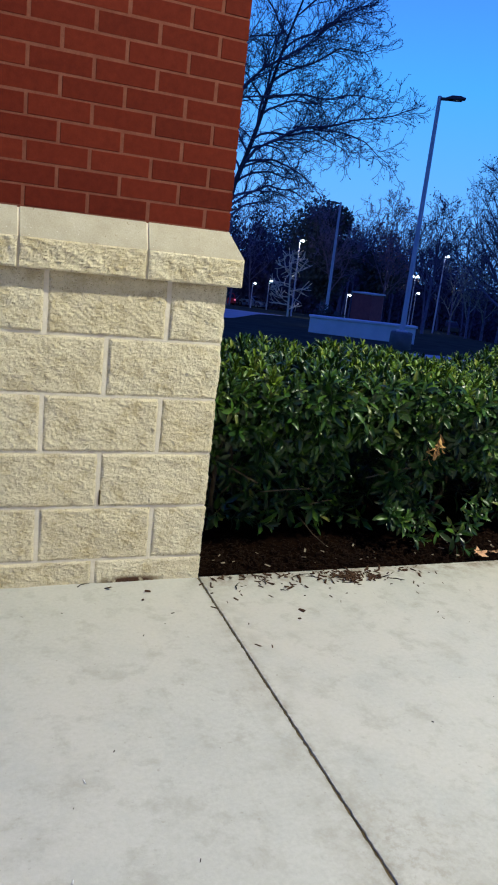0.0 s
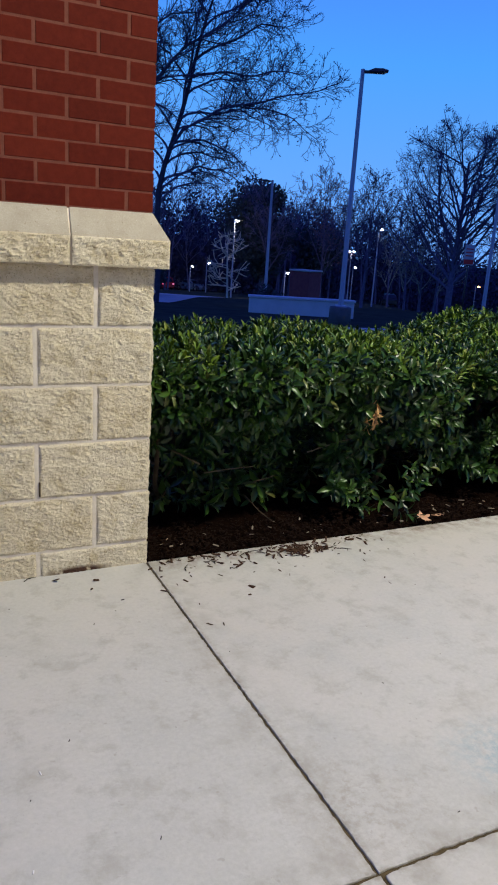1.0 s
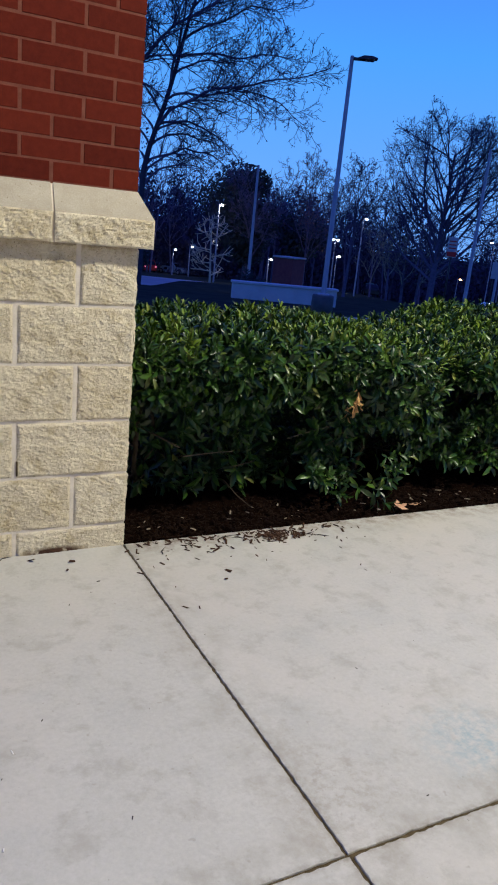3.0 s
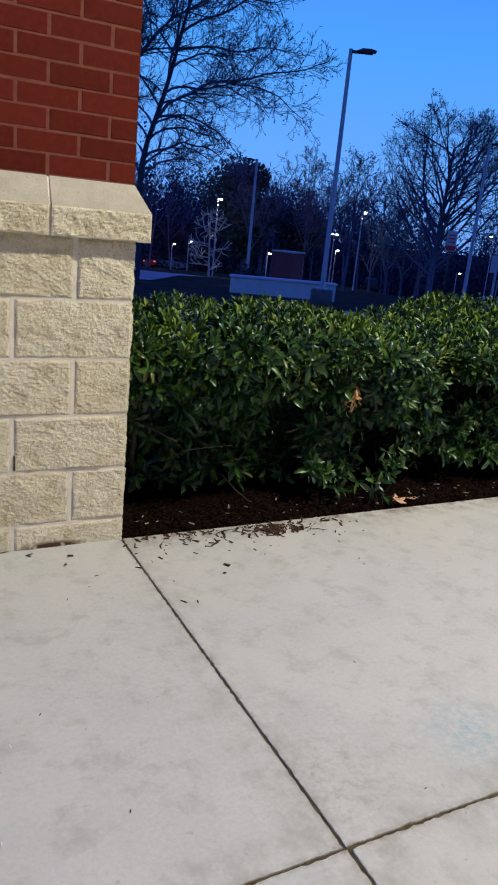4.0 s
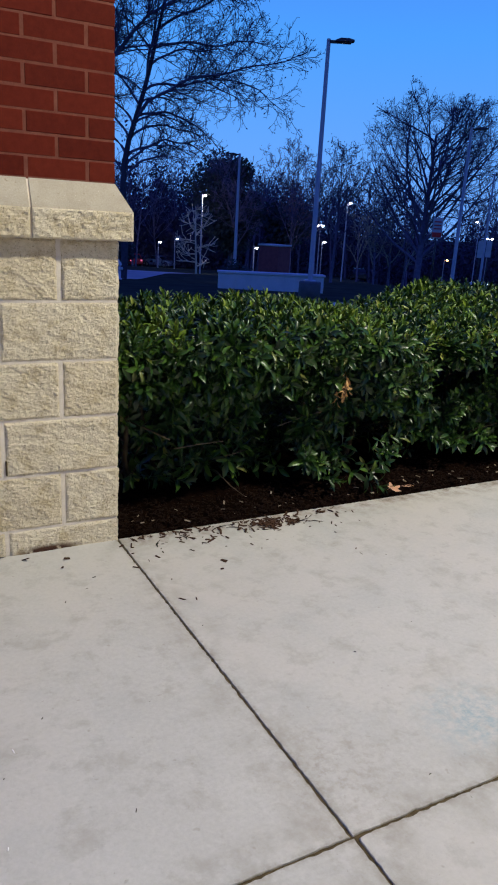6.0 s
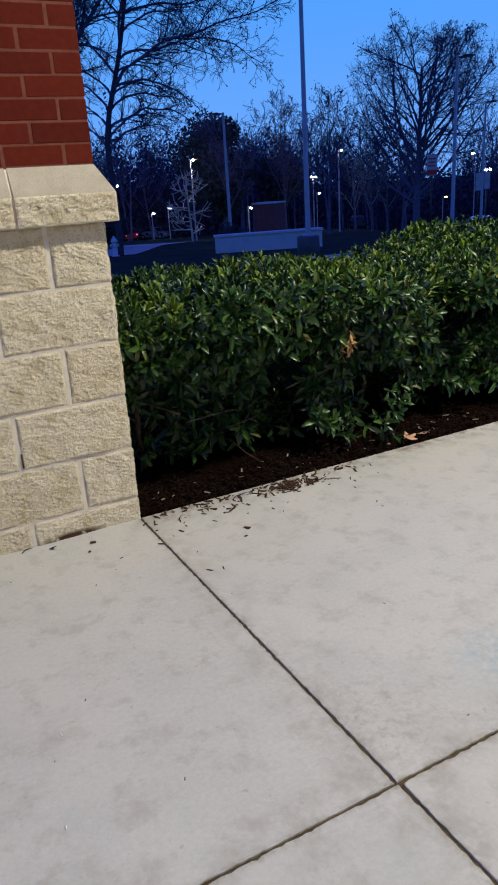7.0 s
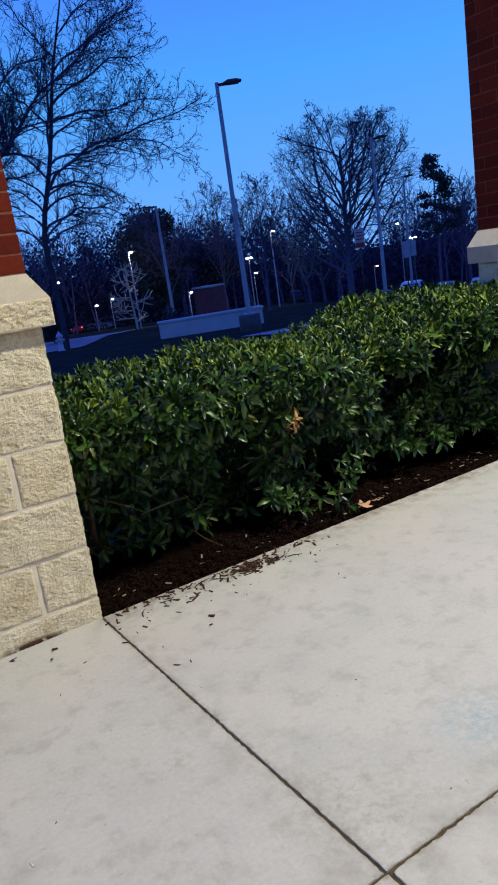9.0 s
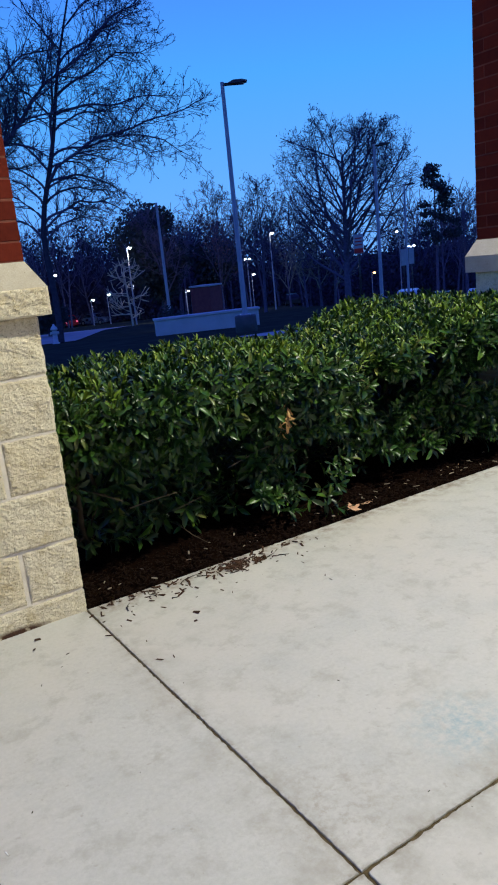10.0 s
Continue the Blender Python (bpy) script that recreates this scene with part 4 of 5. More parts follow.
def limbed_tree(label, x, y, height, radius, bend, limbs, seed, scraps, least=0.008, side=(0.95, -0.312)):
    """A bare tree with arching main limbs. Each limb: height of its fork, setback, reach, rise, power of the rise, sag."""
    rng = random.Random(seed)
    tree = empty("tree", pose(x, y, ground_z(x, y)))
    tagged(tree, label, "tree")
    tree.scale = (1.12, 1.12, 1.12)
    right, away = Vector((side[0], side[1], 0)), Vector((-side[1], side[0], 0))

    def stem(z):
        lo, slope = bend
        r = 0.0 if z < lo else slope * (z - lo) ** 2 / 4 if z < lo + 2 else slope * (z - lo - 1)
        return right * (r + 0.05 * math.sin(z * 1.1)) + away * 0.06 * math.sin(z * 0.8) + Vector((0, 0, z))

    paths = []

    def shoots(pts, rad, length, level):
        if level > 4:
            return
        count = {2: max(6, int(length * 5.0)), 3: max(4, int(length * 5.5)), 4: max(2, int(length * 5))}[level]
        for k in range(count):
            f = 0.12 + 0.86 * (k + rng.random()) / count
            n = len(pts) - 1
            i = min(n - 1, int(f * n))
            p = pts[i].lerp(pts[i + 1], f * n - i)
            t = (pts[i + 1] - pts[i]).normalized()
            o = t.orthogonal().normalized()
            a = rng.uniform(0, math.tau)
            o = o * math.cos(a) + t.cross(o) * math.sin(a)
            ang = radians(rng.uniform(25, 55))
            d = (t * math.cos(ang) + o * math.sin(ang)).normalized()
            ln = min(length * rng.uniform(0.28, 0.55), (2.7, 1.25, 0.6)[level - 2] * rng.uniform(0.7, 1.3)) * (1.1 - (0.7 if level == 2 else 0.45) * f)
            curl = Vector((rng.gauss(0, 0.10), rng.gauss(0, 0.10), rng.gauss(0.05, 0.12)))
            steps = (7, 5, 3)[level - 2]
            sub, r0, sr = [p.copy()], rad[i] * rng.uniform(0.42, 0.62), []
            for j in range(steps):
                d = (d + curl + Vector((rng.gauss(0, 0.11), rng.gauss(0, 0.11), rng.gauss(0, 0.11)))).normalized()
                p = p + d * ln / steps
                sub.append(p.copy())
            sr = [max(least * 0.8, r0 * (1 - 0.75 * j / steps)) for j in range(steps + 1)]
            paths.append((level, sub, sr))
            shoots(sub, sr, ln, level + 1)

    zs = [height * k / 16 - 0.15 for k in range(17)]
    paths.append((0, [stem(z) for z in zs], [radius * (1 - 0.9 * (k / 16) ** 1.25) for k in range(17)]))
    for z0, off, reach, rise, power, sag in limbs:
        lean = rng.gauss(0, 0.22)
        length = math.hypot(reach, rise)
        pts = []
        for k in range(15):
            f = k / 14
            wob = min(1.0, 4 * f) * 0.05 * length
            pts.append(stem(z0) + right * (off + reach * f) + away * (lean * abs(reach) * f) + Vector((0, 0, rise * f ** power - sag * f ** 3))
                       + Vector((noise.noise((z0, f * 4.0, 1.0)), noise.noise((z0, f * 4.0, 5.0)), noise.noise((z0, f * 4.5, 9.0)))) * wob)
        r0 = min(radius * 0.62, 0.036 + 0.0085 * length) * (1 - 0.5 * z0 / height if off == 0 else 0.5)
        rad = [max(least, r0 * (1 - 0.82 * k / 14)) for k in range(15)]
        paths.append((1, pts, rad))
        shoots(pts, rad, length, 2)
    t = new("trunk", paths_mesh("trunk", [p for p in paths if p[0] == 0], DARK_BARK))
    t.parent = tree
    for p in paths:
        if p[0] == 1:
            part_mesh = new("limb", paths_mesh("limb", [p], HAZED_BARK, least=least))
            part_mesh.parent = tree
    c = new("crown", paths_mesh("crown", [p for p in paths if p[0] > 1], HAZED_BARK, least=least))
    c.parent = tree
    c["label"] = "leafless branches and fine twigs"
    tips = [p[1][-1] for p in paths if p[0] >= 3]
    pts = [rng.choice(tips) + Vector((rng.gauss(0, 0.05), rng.gauss(0, 0.05), rng.gauss(0, 0.05))) for k in range(scraps)]
    leaf_bits = new("last_leaves", flecks("last_leaves", pts, rng, 0.05, SCRAP))
    leaf_bits.parent = tree
    tagged(leaf_bits, "last withered leaves", kind="stuff")
    return tree


BIG_LIMBS = [
    (5.9, 0, 6.0, 2.3, 0.5, -0.1), (7.5, 2.3, 3.9, 0.0, 1, 1.6), (6.4, 0, 2.2, 0.9, 0.6, 2.2),
    (5.75, 0, 2.4, 0.7, 0.6, 1.1), (4.1, 0, 2.7, 1.7, 0.6, 1.2), (7.2, 0, 0.7, 4.6, 1, 0),
    (9.0, 0, 4.3, 2.2, 0.8, 0.4), (8.4, 0, 4.8, 0.6, 0.5, -0.3), (10.1, 0, 3.8, 2.4, 0.8, 0.3),
    (6.4, 0, -1.9, 2.4, 0.9, 0), (5.7, 0, -2.0, 1.7, 0.7, 0.9), (4.7, 0, -2.2, 1.7, 0.7, 0.5),
    (11.3, 0, 3.0, 2.2, 0.9, 0.2), (10.6, 0, -2.0, 2.6, 1, 0), (8.2, 0, -2.4, 2.4, 0.9, 0),
]
LOW_LIMBS = [
    (4.5, 0, 3.7, 1.5, 0.6, 1.7), (5.2, 0, 3.3, 1.1, 0.55, 1.3), (6.9, 0, 3.9, 0.7, 0.5, 1.1), (5.2, 0, -1.7, 1.6, 0.7, 0.2),
    (3.6, 0, 2.4, 1.8, 0.6, 1.0), (3.9, 0, -1.9, 1.5, 0.6, 0.6), (6.0, 0, 3.4, 0.5, 0.6, 1.9), (7.8, 0, 3.2, 1.0, 0.6, 0.4),
]
LEANING_LIMBS = [
    (3.4, 0, 9.0, 8.7, 0.7, 0), (5.0, 0, 5.7, 6.8, 0.8, 1.1), (6.0, 0, 3.4, 6.0, 0.9, 0), (5.0, 0, -3.2, 5.0, 0.8, 0),
    (7.5, 0, 2.2, 5.5, 1, 0), (7.0, 0, -2.5, 4.5, 0.9, 0), (4.2, 0, 4.6, 3.4, 0.7, 0.8),
]
limbed_tree("large bare tree with long arching limbs", 9.72, 29.4, 14.2, 0.135, (3.4, 0.27), BIG_LIMBS + LOW_LIMBS, 36, 1300)
limbed_tree("bare tree with a thick limb leaning past its neighbour", 5.17, 30.9, 12.5, 0.20, (3.0, 0.04), LEANING_LIMBS, 37, 500)
bare_tree("broad many-stemmed bare tree by the parking lot", 31.7, 35.5, 9.5, 0.24, 42, limbs=32, spread=48, fork=0.17, kids=(8, 6, 4), scraps=2200, least=0.008, shape=(6.0, 6.4, 5.6), reach=1.25)
bare_tree("slender bare tree at the lawn edge", 29.0, 41.5, 7.0, 0.13, 43, limbs=13, spread=36, fork=0.3, kids=(6, 5, 4), scraps=900, least=0.012)
bare_tree("bare tree behind the parking lot", 33.4, 65.5, 8.6, 0.16, 47, limbs=15, spread=40, fork=0.3, kids=(6, 5, 4), scraps=400, least=0.016)
brown_tree = bare_tree("bare tree with a few brown leaves", 40.5, 66.5, 10.0, 0.14, 53, limbs=14, spread=34, fork=0.25, kids=(6, 5, 4), scraps=2600, least=0.016)
bare_tree("bare tree beyond the far lot", 60.5, 50.0, 9.2, 0.15, 59, limbs=13, spread=35, fork=0.3, kids=(6, 5, 4), scraps=200, least=0.016)
BROWN_LEAF = grained("brown_leaves", (0.16, 0.075, 0.055), (0.30, 0.15, 0.11), 3, 1.0, gloss=0.0)
for ch in brown_tree.children:
    if ch.name.startswith("last_leaves"):
        ch.data.materials[0] = BROWN_LEAF
# pale bark, its colour brightened to add to the lot lamp's light
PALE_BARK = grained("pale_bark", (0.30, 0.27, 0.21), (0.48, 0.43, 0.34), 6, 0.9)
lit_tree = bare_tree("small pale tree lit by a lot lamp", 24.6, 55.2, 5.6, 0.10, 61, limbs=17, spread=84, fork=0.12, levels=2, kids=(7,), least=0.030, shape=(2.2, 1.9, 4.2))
slim_trees = [bare_tree("slim bare tree at the edge of the woods, trunk coloured as if lamplit", x, y, h, 0.11, seed, limbs=9, spread=36, fork=0.25, levels=3, kids=(5, 4), least=0.014)
              for x, y, h, seed in ((42.2, 56.5, 5.5, 63), (35.6, 45.2, 5.0, 64), (33.6, 40.8, 4.6, 65), (34.3, 40.0, 4.2, 66))]
# trunk colour lightened in place of lot lamp light on the slim trees
LAMPLIT_BARK = grained("lamplit_bark_tint", (0.13, 0.12, 0.10), (0.24, 0.22, 0.18), 6, 0.9)
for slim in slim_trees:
    slim.children[0].data.materials[0] = LAMPLIT_BARK
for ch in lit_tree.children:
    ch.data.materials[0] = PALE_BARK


def pine(label, x, y, height, seed, low=0.4, wide=2.2):
    rng = random.Random(seed)
    z0 = ground_z(x, y)
    tree = empty("pine_tree", pose(x, y, z0))
    tagged(tree, label, "tree")
    paths = [(1, [Vector((0, 0, -0.1)), Vector((0.1, 0, height * 0.5)), Vector((0, 0.05, height))], [0.17, 0.12, 0.03])]
    pts = []
    for k in range(22):
        f = low + (1 - low) * (k + rng.random()) / 22
        a = rng.uniform(0, math.tau)
        ln = wide * (1.05 - f) / (1.05 - low) * rng.uniform(0.45, 1.1) + 0.35
        p = Vector((0, 0, f * height))
        e = p + Vector((math.cos(a) * ln, math.sin(a) * ln, ln * rng.uniform(-0.05, 0.35)))
        paths.append((2, [p, p.lerp(e, 0.5) + Vector((0, 0, -0.08)), e], [0.05, 0.035, 0.015]))
        for c in range(4):
            m = p.lerp(e, rng.uniform(0.45, 1.05)) + Vector((rng.gauss(0, 0.15), rng.gauss(0, 0.15), rng.gauss(0, 0.12)))
            pts += [m + Vector((rng.gauss(0, 0.26), rng.gauss(0, 0.26), rng.gauss(0, 0.16))) for n in range(34)]
    t = new("trunk", paths_mesh("trunk", paths, HAZED_BARK))
    t.parent = tree
    c = new("crown", flecks("crown", pts, rng, 0.17, NEEDLE))
    c.parent = tree
    tagged(c, "dark green needle tufts", kind="stuff")
    return tree


pine("tall dark pine behind the lot", 50.6, 45.1, 12.4, 71, 0.47, 2.1)
pine("dark pine half hidden by the brick pier", 60.0, 44.5, 13.5, 72, 0.45, 2.0)


def evergreen(name, label, x, y, width, height, seed, count, size, base=0.0):
    """A rounded evergreen of many leaf scraps with an uneven outline."""
    rng = random.Random(seed)
    tree = empty(name, pose(x, y, ground_z(x, y)))
    tagged(tree, label, "tree" if height > 3 else "shrub")
    t = new("trunk", paths_mesh("trunk", [(1, [Vector((0, 0, -0.1)), Vector((0, 0, height * 0.7))], [0.05 * width, 0.02 * width])], HAZED_BARK))
    t.parent = tree
    lobes = [(Vector((rng.gauss(0, width * 0.2), rng.gauss(0, width * 0.2), base + (height - base) * rng.uniform(0.25, 0.85))), width * rng.uniform(0.18, 0.32)) for k in range(14)]
    pts = []
    for k in range(count):
        c, r = rng.choice(lobes)
        d = Vector((rng.gauss(0, 1), rng.gauss(0, 1), rng.gauss(0, 1))).normalized()
        pts.append(c + d * r * rng.random() ** 0.4)
    c = new("crown", flecks("crown", pts, rng, size, NEEDLE))
    c.parent = tree
    tagged(c, "dense dark leaves", kind="stuff")
    return tree


evergreen("evergreen_tree", "broad dark evergreen behind the lot", 34.6, 68.8, 8.2, 12.0, 81, 15000, 0.21, 0.5)
evergreen("evergreen_tree", "dark evergreen in the far tree line", 43.5, 73.0, 6.0, 8.5, 82, 3000, 0.3, 0.5)
evergreen("evergreen_bush", "dark rounded bush beside the drive", 12.6, 40.0, 2.2, 2.2, 83, 2600, 0.11)
evergreen("evergreen_bush", "low bush lit beside the brick enclosure", 15.2, 29.0, 1.6, 1.0, 84, 1400, 0.09)


def far_woods():
    """The woods that close the view: many thin bare trees and dark undergrowth, in one mesh each."""
    rng = random.Random(91)
    all_paths, pts = [], []
    for k in range(330):
        az = radians(rng.uniform(-22, 78))
        dist = rng.uniform(92, 150)
        x, y = math.sin(az) * dist, math.cos(az) * dist
        z = ground_z(x, y)
        h = rng.uniform(7.5, 11.8) + (dist - 92) * 0.04
        ps = tree_paths(rng, h, 0.15, 9, 34, 0.3, 2, (rng.gauss(0, 0.05), rng.gauss(0, 0.05)), 0.0, (6,))
        all_paths += [(3 if lv else 2, [p + Vector((x, y, z)) for p in pp], rr) for lv, pp, rr in ps]
    ob = new("far_woods", paths_mesh("far_woods", all_paths, HAZED_BARK, least=0.035))
    tagged(ob, "bare winter woods closing the far side of the lot", "woods", kind="stuff")
    for k in range(150000):
        az = radians(rng.uniform(-25, 80) if k % 4 else rng.uniform(5, 32))
        dist = rng.uniform(100, 150)
        x, y = math.sin(az) * dist, math.cos(az) * dist
        lump = 0.5 + 0.5 * noise.noise((az * 14, dist * 0.03, 0.0)) + 0.35 * noise.noise((az * 45, dist * 0.05, 7.0))
        h = 4.0 + 9.0 * max(0.05, lump) * (1.4 if az < 0.42 else 1.15 if az < 0.62 else 1.05)
        pts.append(Vector((x, y, ground_z(x, y) + 1.25 * h * rng.random() * (0.5 + 0.5 * rng.random()))))
    un = new("far_undergrowth", flecks("far_undergrowth", pts, rng, 0.36, SCRAP))
    tagged(un, "dark tangled undergrowth at the foot of the woods", "woods", kind="stuff")


far_woods()


# ---- drives, lots and the path over the lawn ----
def strip(name, s0, s1, u0, u1, material, lift, label, category, n=14):
    verts, faces = [], []
    for i in range(n + 1):
        s = s0 + (s1 - s0) * i / n
        for u in (u0, u1):
            x, y = 0.5 * s + 0.866 * u, 0.866 * s - 0.5 * u
            verts.append((x, y, ground_z(x, y) + lift))
    for i in range(n):
        faces.append((2 * i, 2 * i + 1, 2 * i + 3, 2 * i + 2))
    ob = new(name, mesh_from(name, verts, faces, material))
    return tagged(ob, label, category, kind="structure")


WORN = grained("worn_drive", (0.20, 0.20, 0.20), (0.28, 0.28, 0.277), 0.6, 0.9, fine=40)
strip("road", 22.0, 58.0, -60, -6.1, WORN, 0.03, "pale worn drive beside the lawn", "road", 24)
strip("parking_lot", 58.0, 94.0, -70, 80, ASPHALT, 0.035, "dark asphalt parking lot", "parking lot", 24)
strip("parking_lot", 46.0, 58.0, 20, 80, ASPHALT, 0.03, "dark asphalt parking lot", "parking lot", 12)


def lawn_path():
    a, b, w = Vector((8.6, 11.73)), Vector((14.0, 12.7)), 0.8
    d = (b - a).normalized()
    nrm = Vector((-d.y, d.x))
    verts, faces = [], []
    for i in range(13):
        p = a.lerp(b, i / 12)
        for k in (-w, w):
            q = p + nrm * k
            verts.append((q.x, q.y, ground_z(q.x, q.y) + 0.03))
    for i in range(12):
        faces.append((2 * i, 2 * i + 2, 2 * i + 3, 2 * i + 1))
    ob = new("lawn_path", mesh_from("lawn_path", verts, faces, PALE))
    tagged(ob, "pale concrete path across the lawn", "path", kind="structure")


lawn_path()

# ---- lot lamps ----
LIT = glow("lamp_glow", (0.86, 0.93, 1.0), 110.0)
LENS = grained("dark_lens", (0.10, 0.10, 0.10), (0.14, 0.14, 0.14), 8, 0.3)


FOOTING = grained("lamp_footing", (0.06, 0.06, 0.06), (0.10, 0.10, 0.10), 4, 0.9)


def light_pole(x, y, top, heads, lit, label, radius=0.085, turn=-30, footing=True, size=1.0, glow_material=None):
    """A square lot lamp: concrete footing, tapered pole, arms and flat heads."""
    z0 = ground_z(x, y)
    lamp = empty("street_lamp", pose(x, y, z0, 0, 0, turn))
    tagged(lamp, label, "street lamp", group="parking lot lamps")
    h = top - z0
    if footing:
        bm = bmesh.new()
        add_tube(bm, [(0, 0, -0.2), (0, 0, 0.44), (0, 0, 0.47)], [0.32, 0.31, 0.29], 18)
        part("footing", bm, FOOTING, lamp, "round concrete footing")
        part("base_plate", box(-0.16, 0.16, -0.16, 0.16, 0.47, 0.51, 0.008), POLE, lamp)
    zb = 0.49 if footing else -0.1
    bm = bmesh.new()
    slim = 0.72 if lit else 1.0
    add_tube(bm, [(0, 0, zb), (0, 0, h)], [radius * slim, radius * slim * 0.66], 4 if footing else 8)
    bmesh.ops.rotate(bm, verts=bm.verts[:], cent=(0, 0, 0), matrix=Matrix.Rotation(radians(45), 3, "Z"))
    for f in bm.faces:
        f.smooth = False
    part("pole", bm, POLE, lamp, "tapered metal pole")
    for sgn in ((1,) if heads == 1 else (1, -1)):
        a, b = (0.04, 0.34) if sgn > 0 else (-0.34, -0.04)
        part("arm", box(a * size, b * size, -0.035 * size, 0.035 * size, h - 0.10, h - 0.03, 0.006), DARK_METAL, lamp)
        bm = bmesh.new()
        prof = [(0.16, 0.07, 0.02), (0.30, 0.15, 0.06), (0.52, 0.17, 0.05), (0.66, 0.11, 0.02)]
        rings = []
        for px, w, t in prof:
            rings.append([bm.verts.new((sgn * px * size, sy * w * size, h - 0.05 + sz * t + 0.03 * (px - 0.16))) for sy, sz in ((-1, -0.5), (1, -0.5), (0.8, 1), (-0.8, 1))])
        for r, q in zip(rings, rings[1:]):
            for k in range(4):
                bm.faces.new((r[k], r[(k + 1) % 4], q[(k + 1) % 4], q[k]))
        bm.faces.new(rings[0])
        bm.faces.new(rings[-1])
        bmesh.ops.recalc_face_normals(bm, faces=bm.faces[:])
        head = part("lamp_head", bm, DARK_METAL, lamp, "flat dark lamp head")
        c = sgn * (0.26 if lit else 0.46) * size
        if lit:
            bm = bmesh.new()
            bmesh.ops.create_icosphere(bm, subdivisions=2, radius=0.125 * size, matrix=Matrix.Translation((c, 0, h - 0.09)) @ Matrix.Diagonal((1, 1, 0.75, 1)))
            part("lens", bm, glow_material or LIT, head, "glowing lens")
        else:
            part("lens", box(c - 0.12 * size, c + 0.12 * size, -0.12 * size, 0.12 * size, h - 0.087, h - 0.058, 0.01), LENS, head)
    return lamp


light_pole(10.5, 15.2, 5.8, 1, False, "tall unlit lot lamp on a concrete footing", 0.075)
light_pole(18.95, 36.8, 4.83, 1, False, "unlit lot lamp behind the low wall", 0.10, 150)
light_pole(21.1, 20.9, 5.2, 1, False, "unlit lot lamp near the broad bare tree", 0.085)
light_pole(32.5, 30.7, 4.6, 1, False, "unlit lot lamp beside white signs", 0.085)
light_pole(38.7, 54.1, 3.33, 1, True, "lit lot lamp with a bright head", 0.10, -30, False)
light_pole(26.1, 57.8, 3.22, 1, True, "lit lot lamp beside a pale tree", 0.10, -20, False)
light_pole(44.2, 97.9, -0.75, 1, True, "small lit lamp across the lot", 0.12, -20, False, 1.3)
light_pole(55.3, 136.6, -2.65, 1, True, "small lit lamp far across the lot", 0.12, -20, False, 1.6)
light_pole(52.5, 137.7, -2.9, 1, True, "small lit lamp far across the lot", 0.12, 160, False, 1.6)
light_pole(27.5, 82.9, 1.63, 1, True, "lit lamp by the far drive", 0.11, -20, False, 1.2)
light_pole(33.0, 86.3, -1.8, 1, True, "low lit lamp by the parked cars", 0.10, -20, False, 1.1)
light_pole(34.9, 85.5, -1.3, 1, True, "low lit lamp by the parked cars", 0.10, -20, False, 1.1)
light_pole(42.8, 64.6, 1.26, 2, True, "two-headed lit lot lamp", 0.10, -35, False)
light_pole(43.6, 65.2, -0.4, 1, True, "low lit lamp behind the brick enclosure", 0.08, -35, False)
light_pole(17.1, 31.0, 0.02, 1, True, "short lit lamp post beside a low bush", 0.05, -20, False, 0.5)
light_pole(62.4, 61.7, 2.63, 1, True, "lit lamp among the bare trees", 0.10, 150, False, 1.2)
light_pole(52.6, 50.2, 0.93, 2, True, "two-headed lit lamp by parked cars", 0.10, -40, False)

AMBER = glow("amber_glow", (1.0, 0.45, 0.15), 14.0)
light_pole(46.4, 49.2, -1.1, 1, True, "small amber lamp among dark trunks", 0.06, -40, False, 1.0, AMBER)

for x, y, z, watts in ((26.6, 57.4, 2.9, 420), (39.1, 53.8, 3.0, 30), (34.6, 88.0, -1.6, 60), (16.4, 30.4, -0.25, 12)):
    pd = bpy.data.lights.new("lot_lamp_light", "POINT")
    pd.energy, pd.color, pd.shadow_soft_size = watts, (1.0, 0.95, 0.84), 0.15
    new("lot_lamp_light", pd).location = (x, y, z)


# ---- low wall with the brick enclosure ----
WALL_PAINT = grained("pale_wall_paint", (0.36, 0.36, 0.36), (0.46, 0.46, 0.46), 2, 0.9)


def low_wall():
    wall = empty("low_wall", pose(11.46, 19.07, ground_z(11.46, 19.07), 0, 0, -18.9))
    tagged(wall, "low pale concrete wall on the lawn", "wall")
    part("body", box(-1.78, 1.78, -0.02, 0.30, -0.35, 0.51, 0.01), WALL_PAINT, wall)
    part("coping", box(-1.82, 1.82, -0.06, 0.34, 0.51, 0.59, 0.012), WALL_PAINT, wall, "pale coping")
    return wall


low_wall()
BRICK_FAR = grained("far_brick", (0.12, 0.030, 0.034), (0.19, 0.052, 0.050), 8, 0.9)
encl = empty("brick_enclosure", pose(12.84, 21.88, ground_z(12.84, 21.88), 0, 0, math.degrees(math.atan2(20.72 - 22.1, 13.0 - 12.55)) + 12))
tagged(encl, "small brick enclosure with a pale metal cap", "enclosure")
part("brick_body", box(-0.42, 0.42, 0, 0.9, -0.2, 1.54, 0.008), BRICK_FAR, encl)
part("cap", box(-0.46, 0.46, -0.04, 0.94, 1.54, 1.60, 0.01), PALE, encl, "pale metal cap")


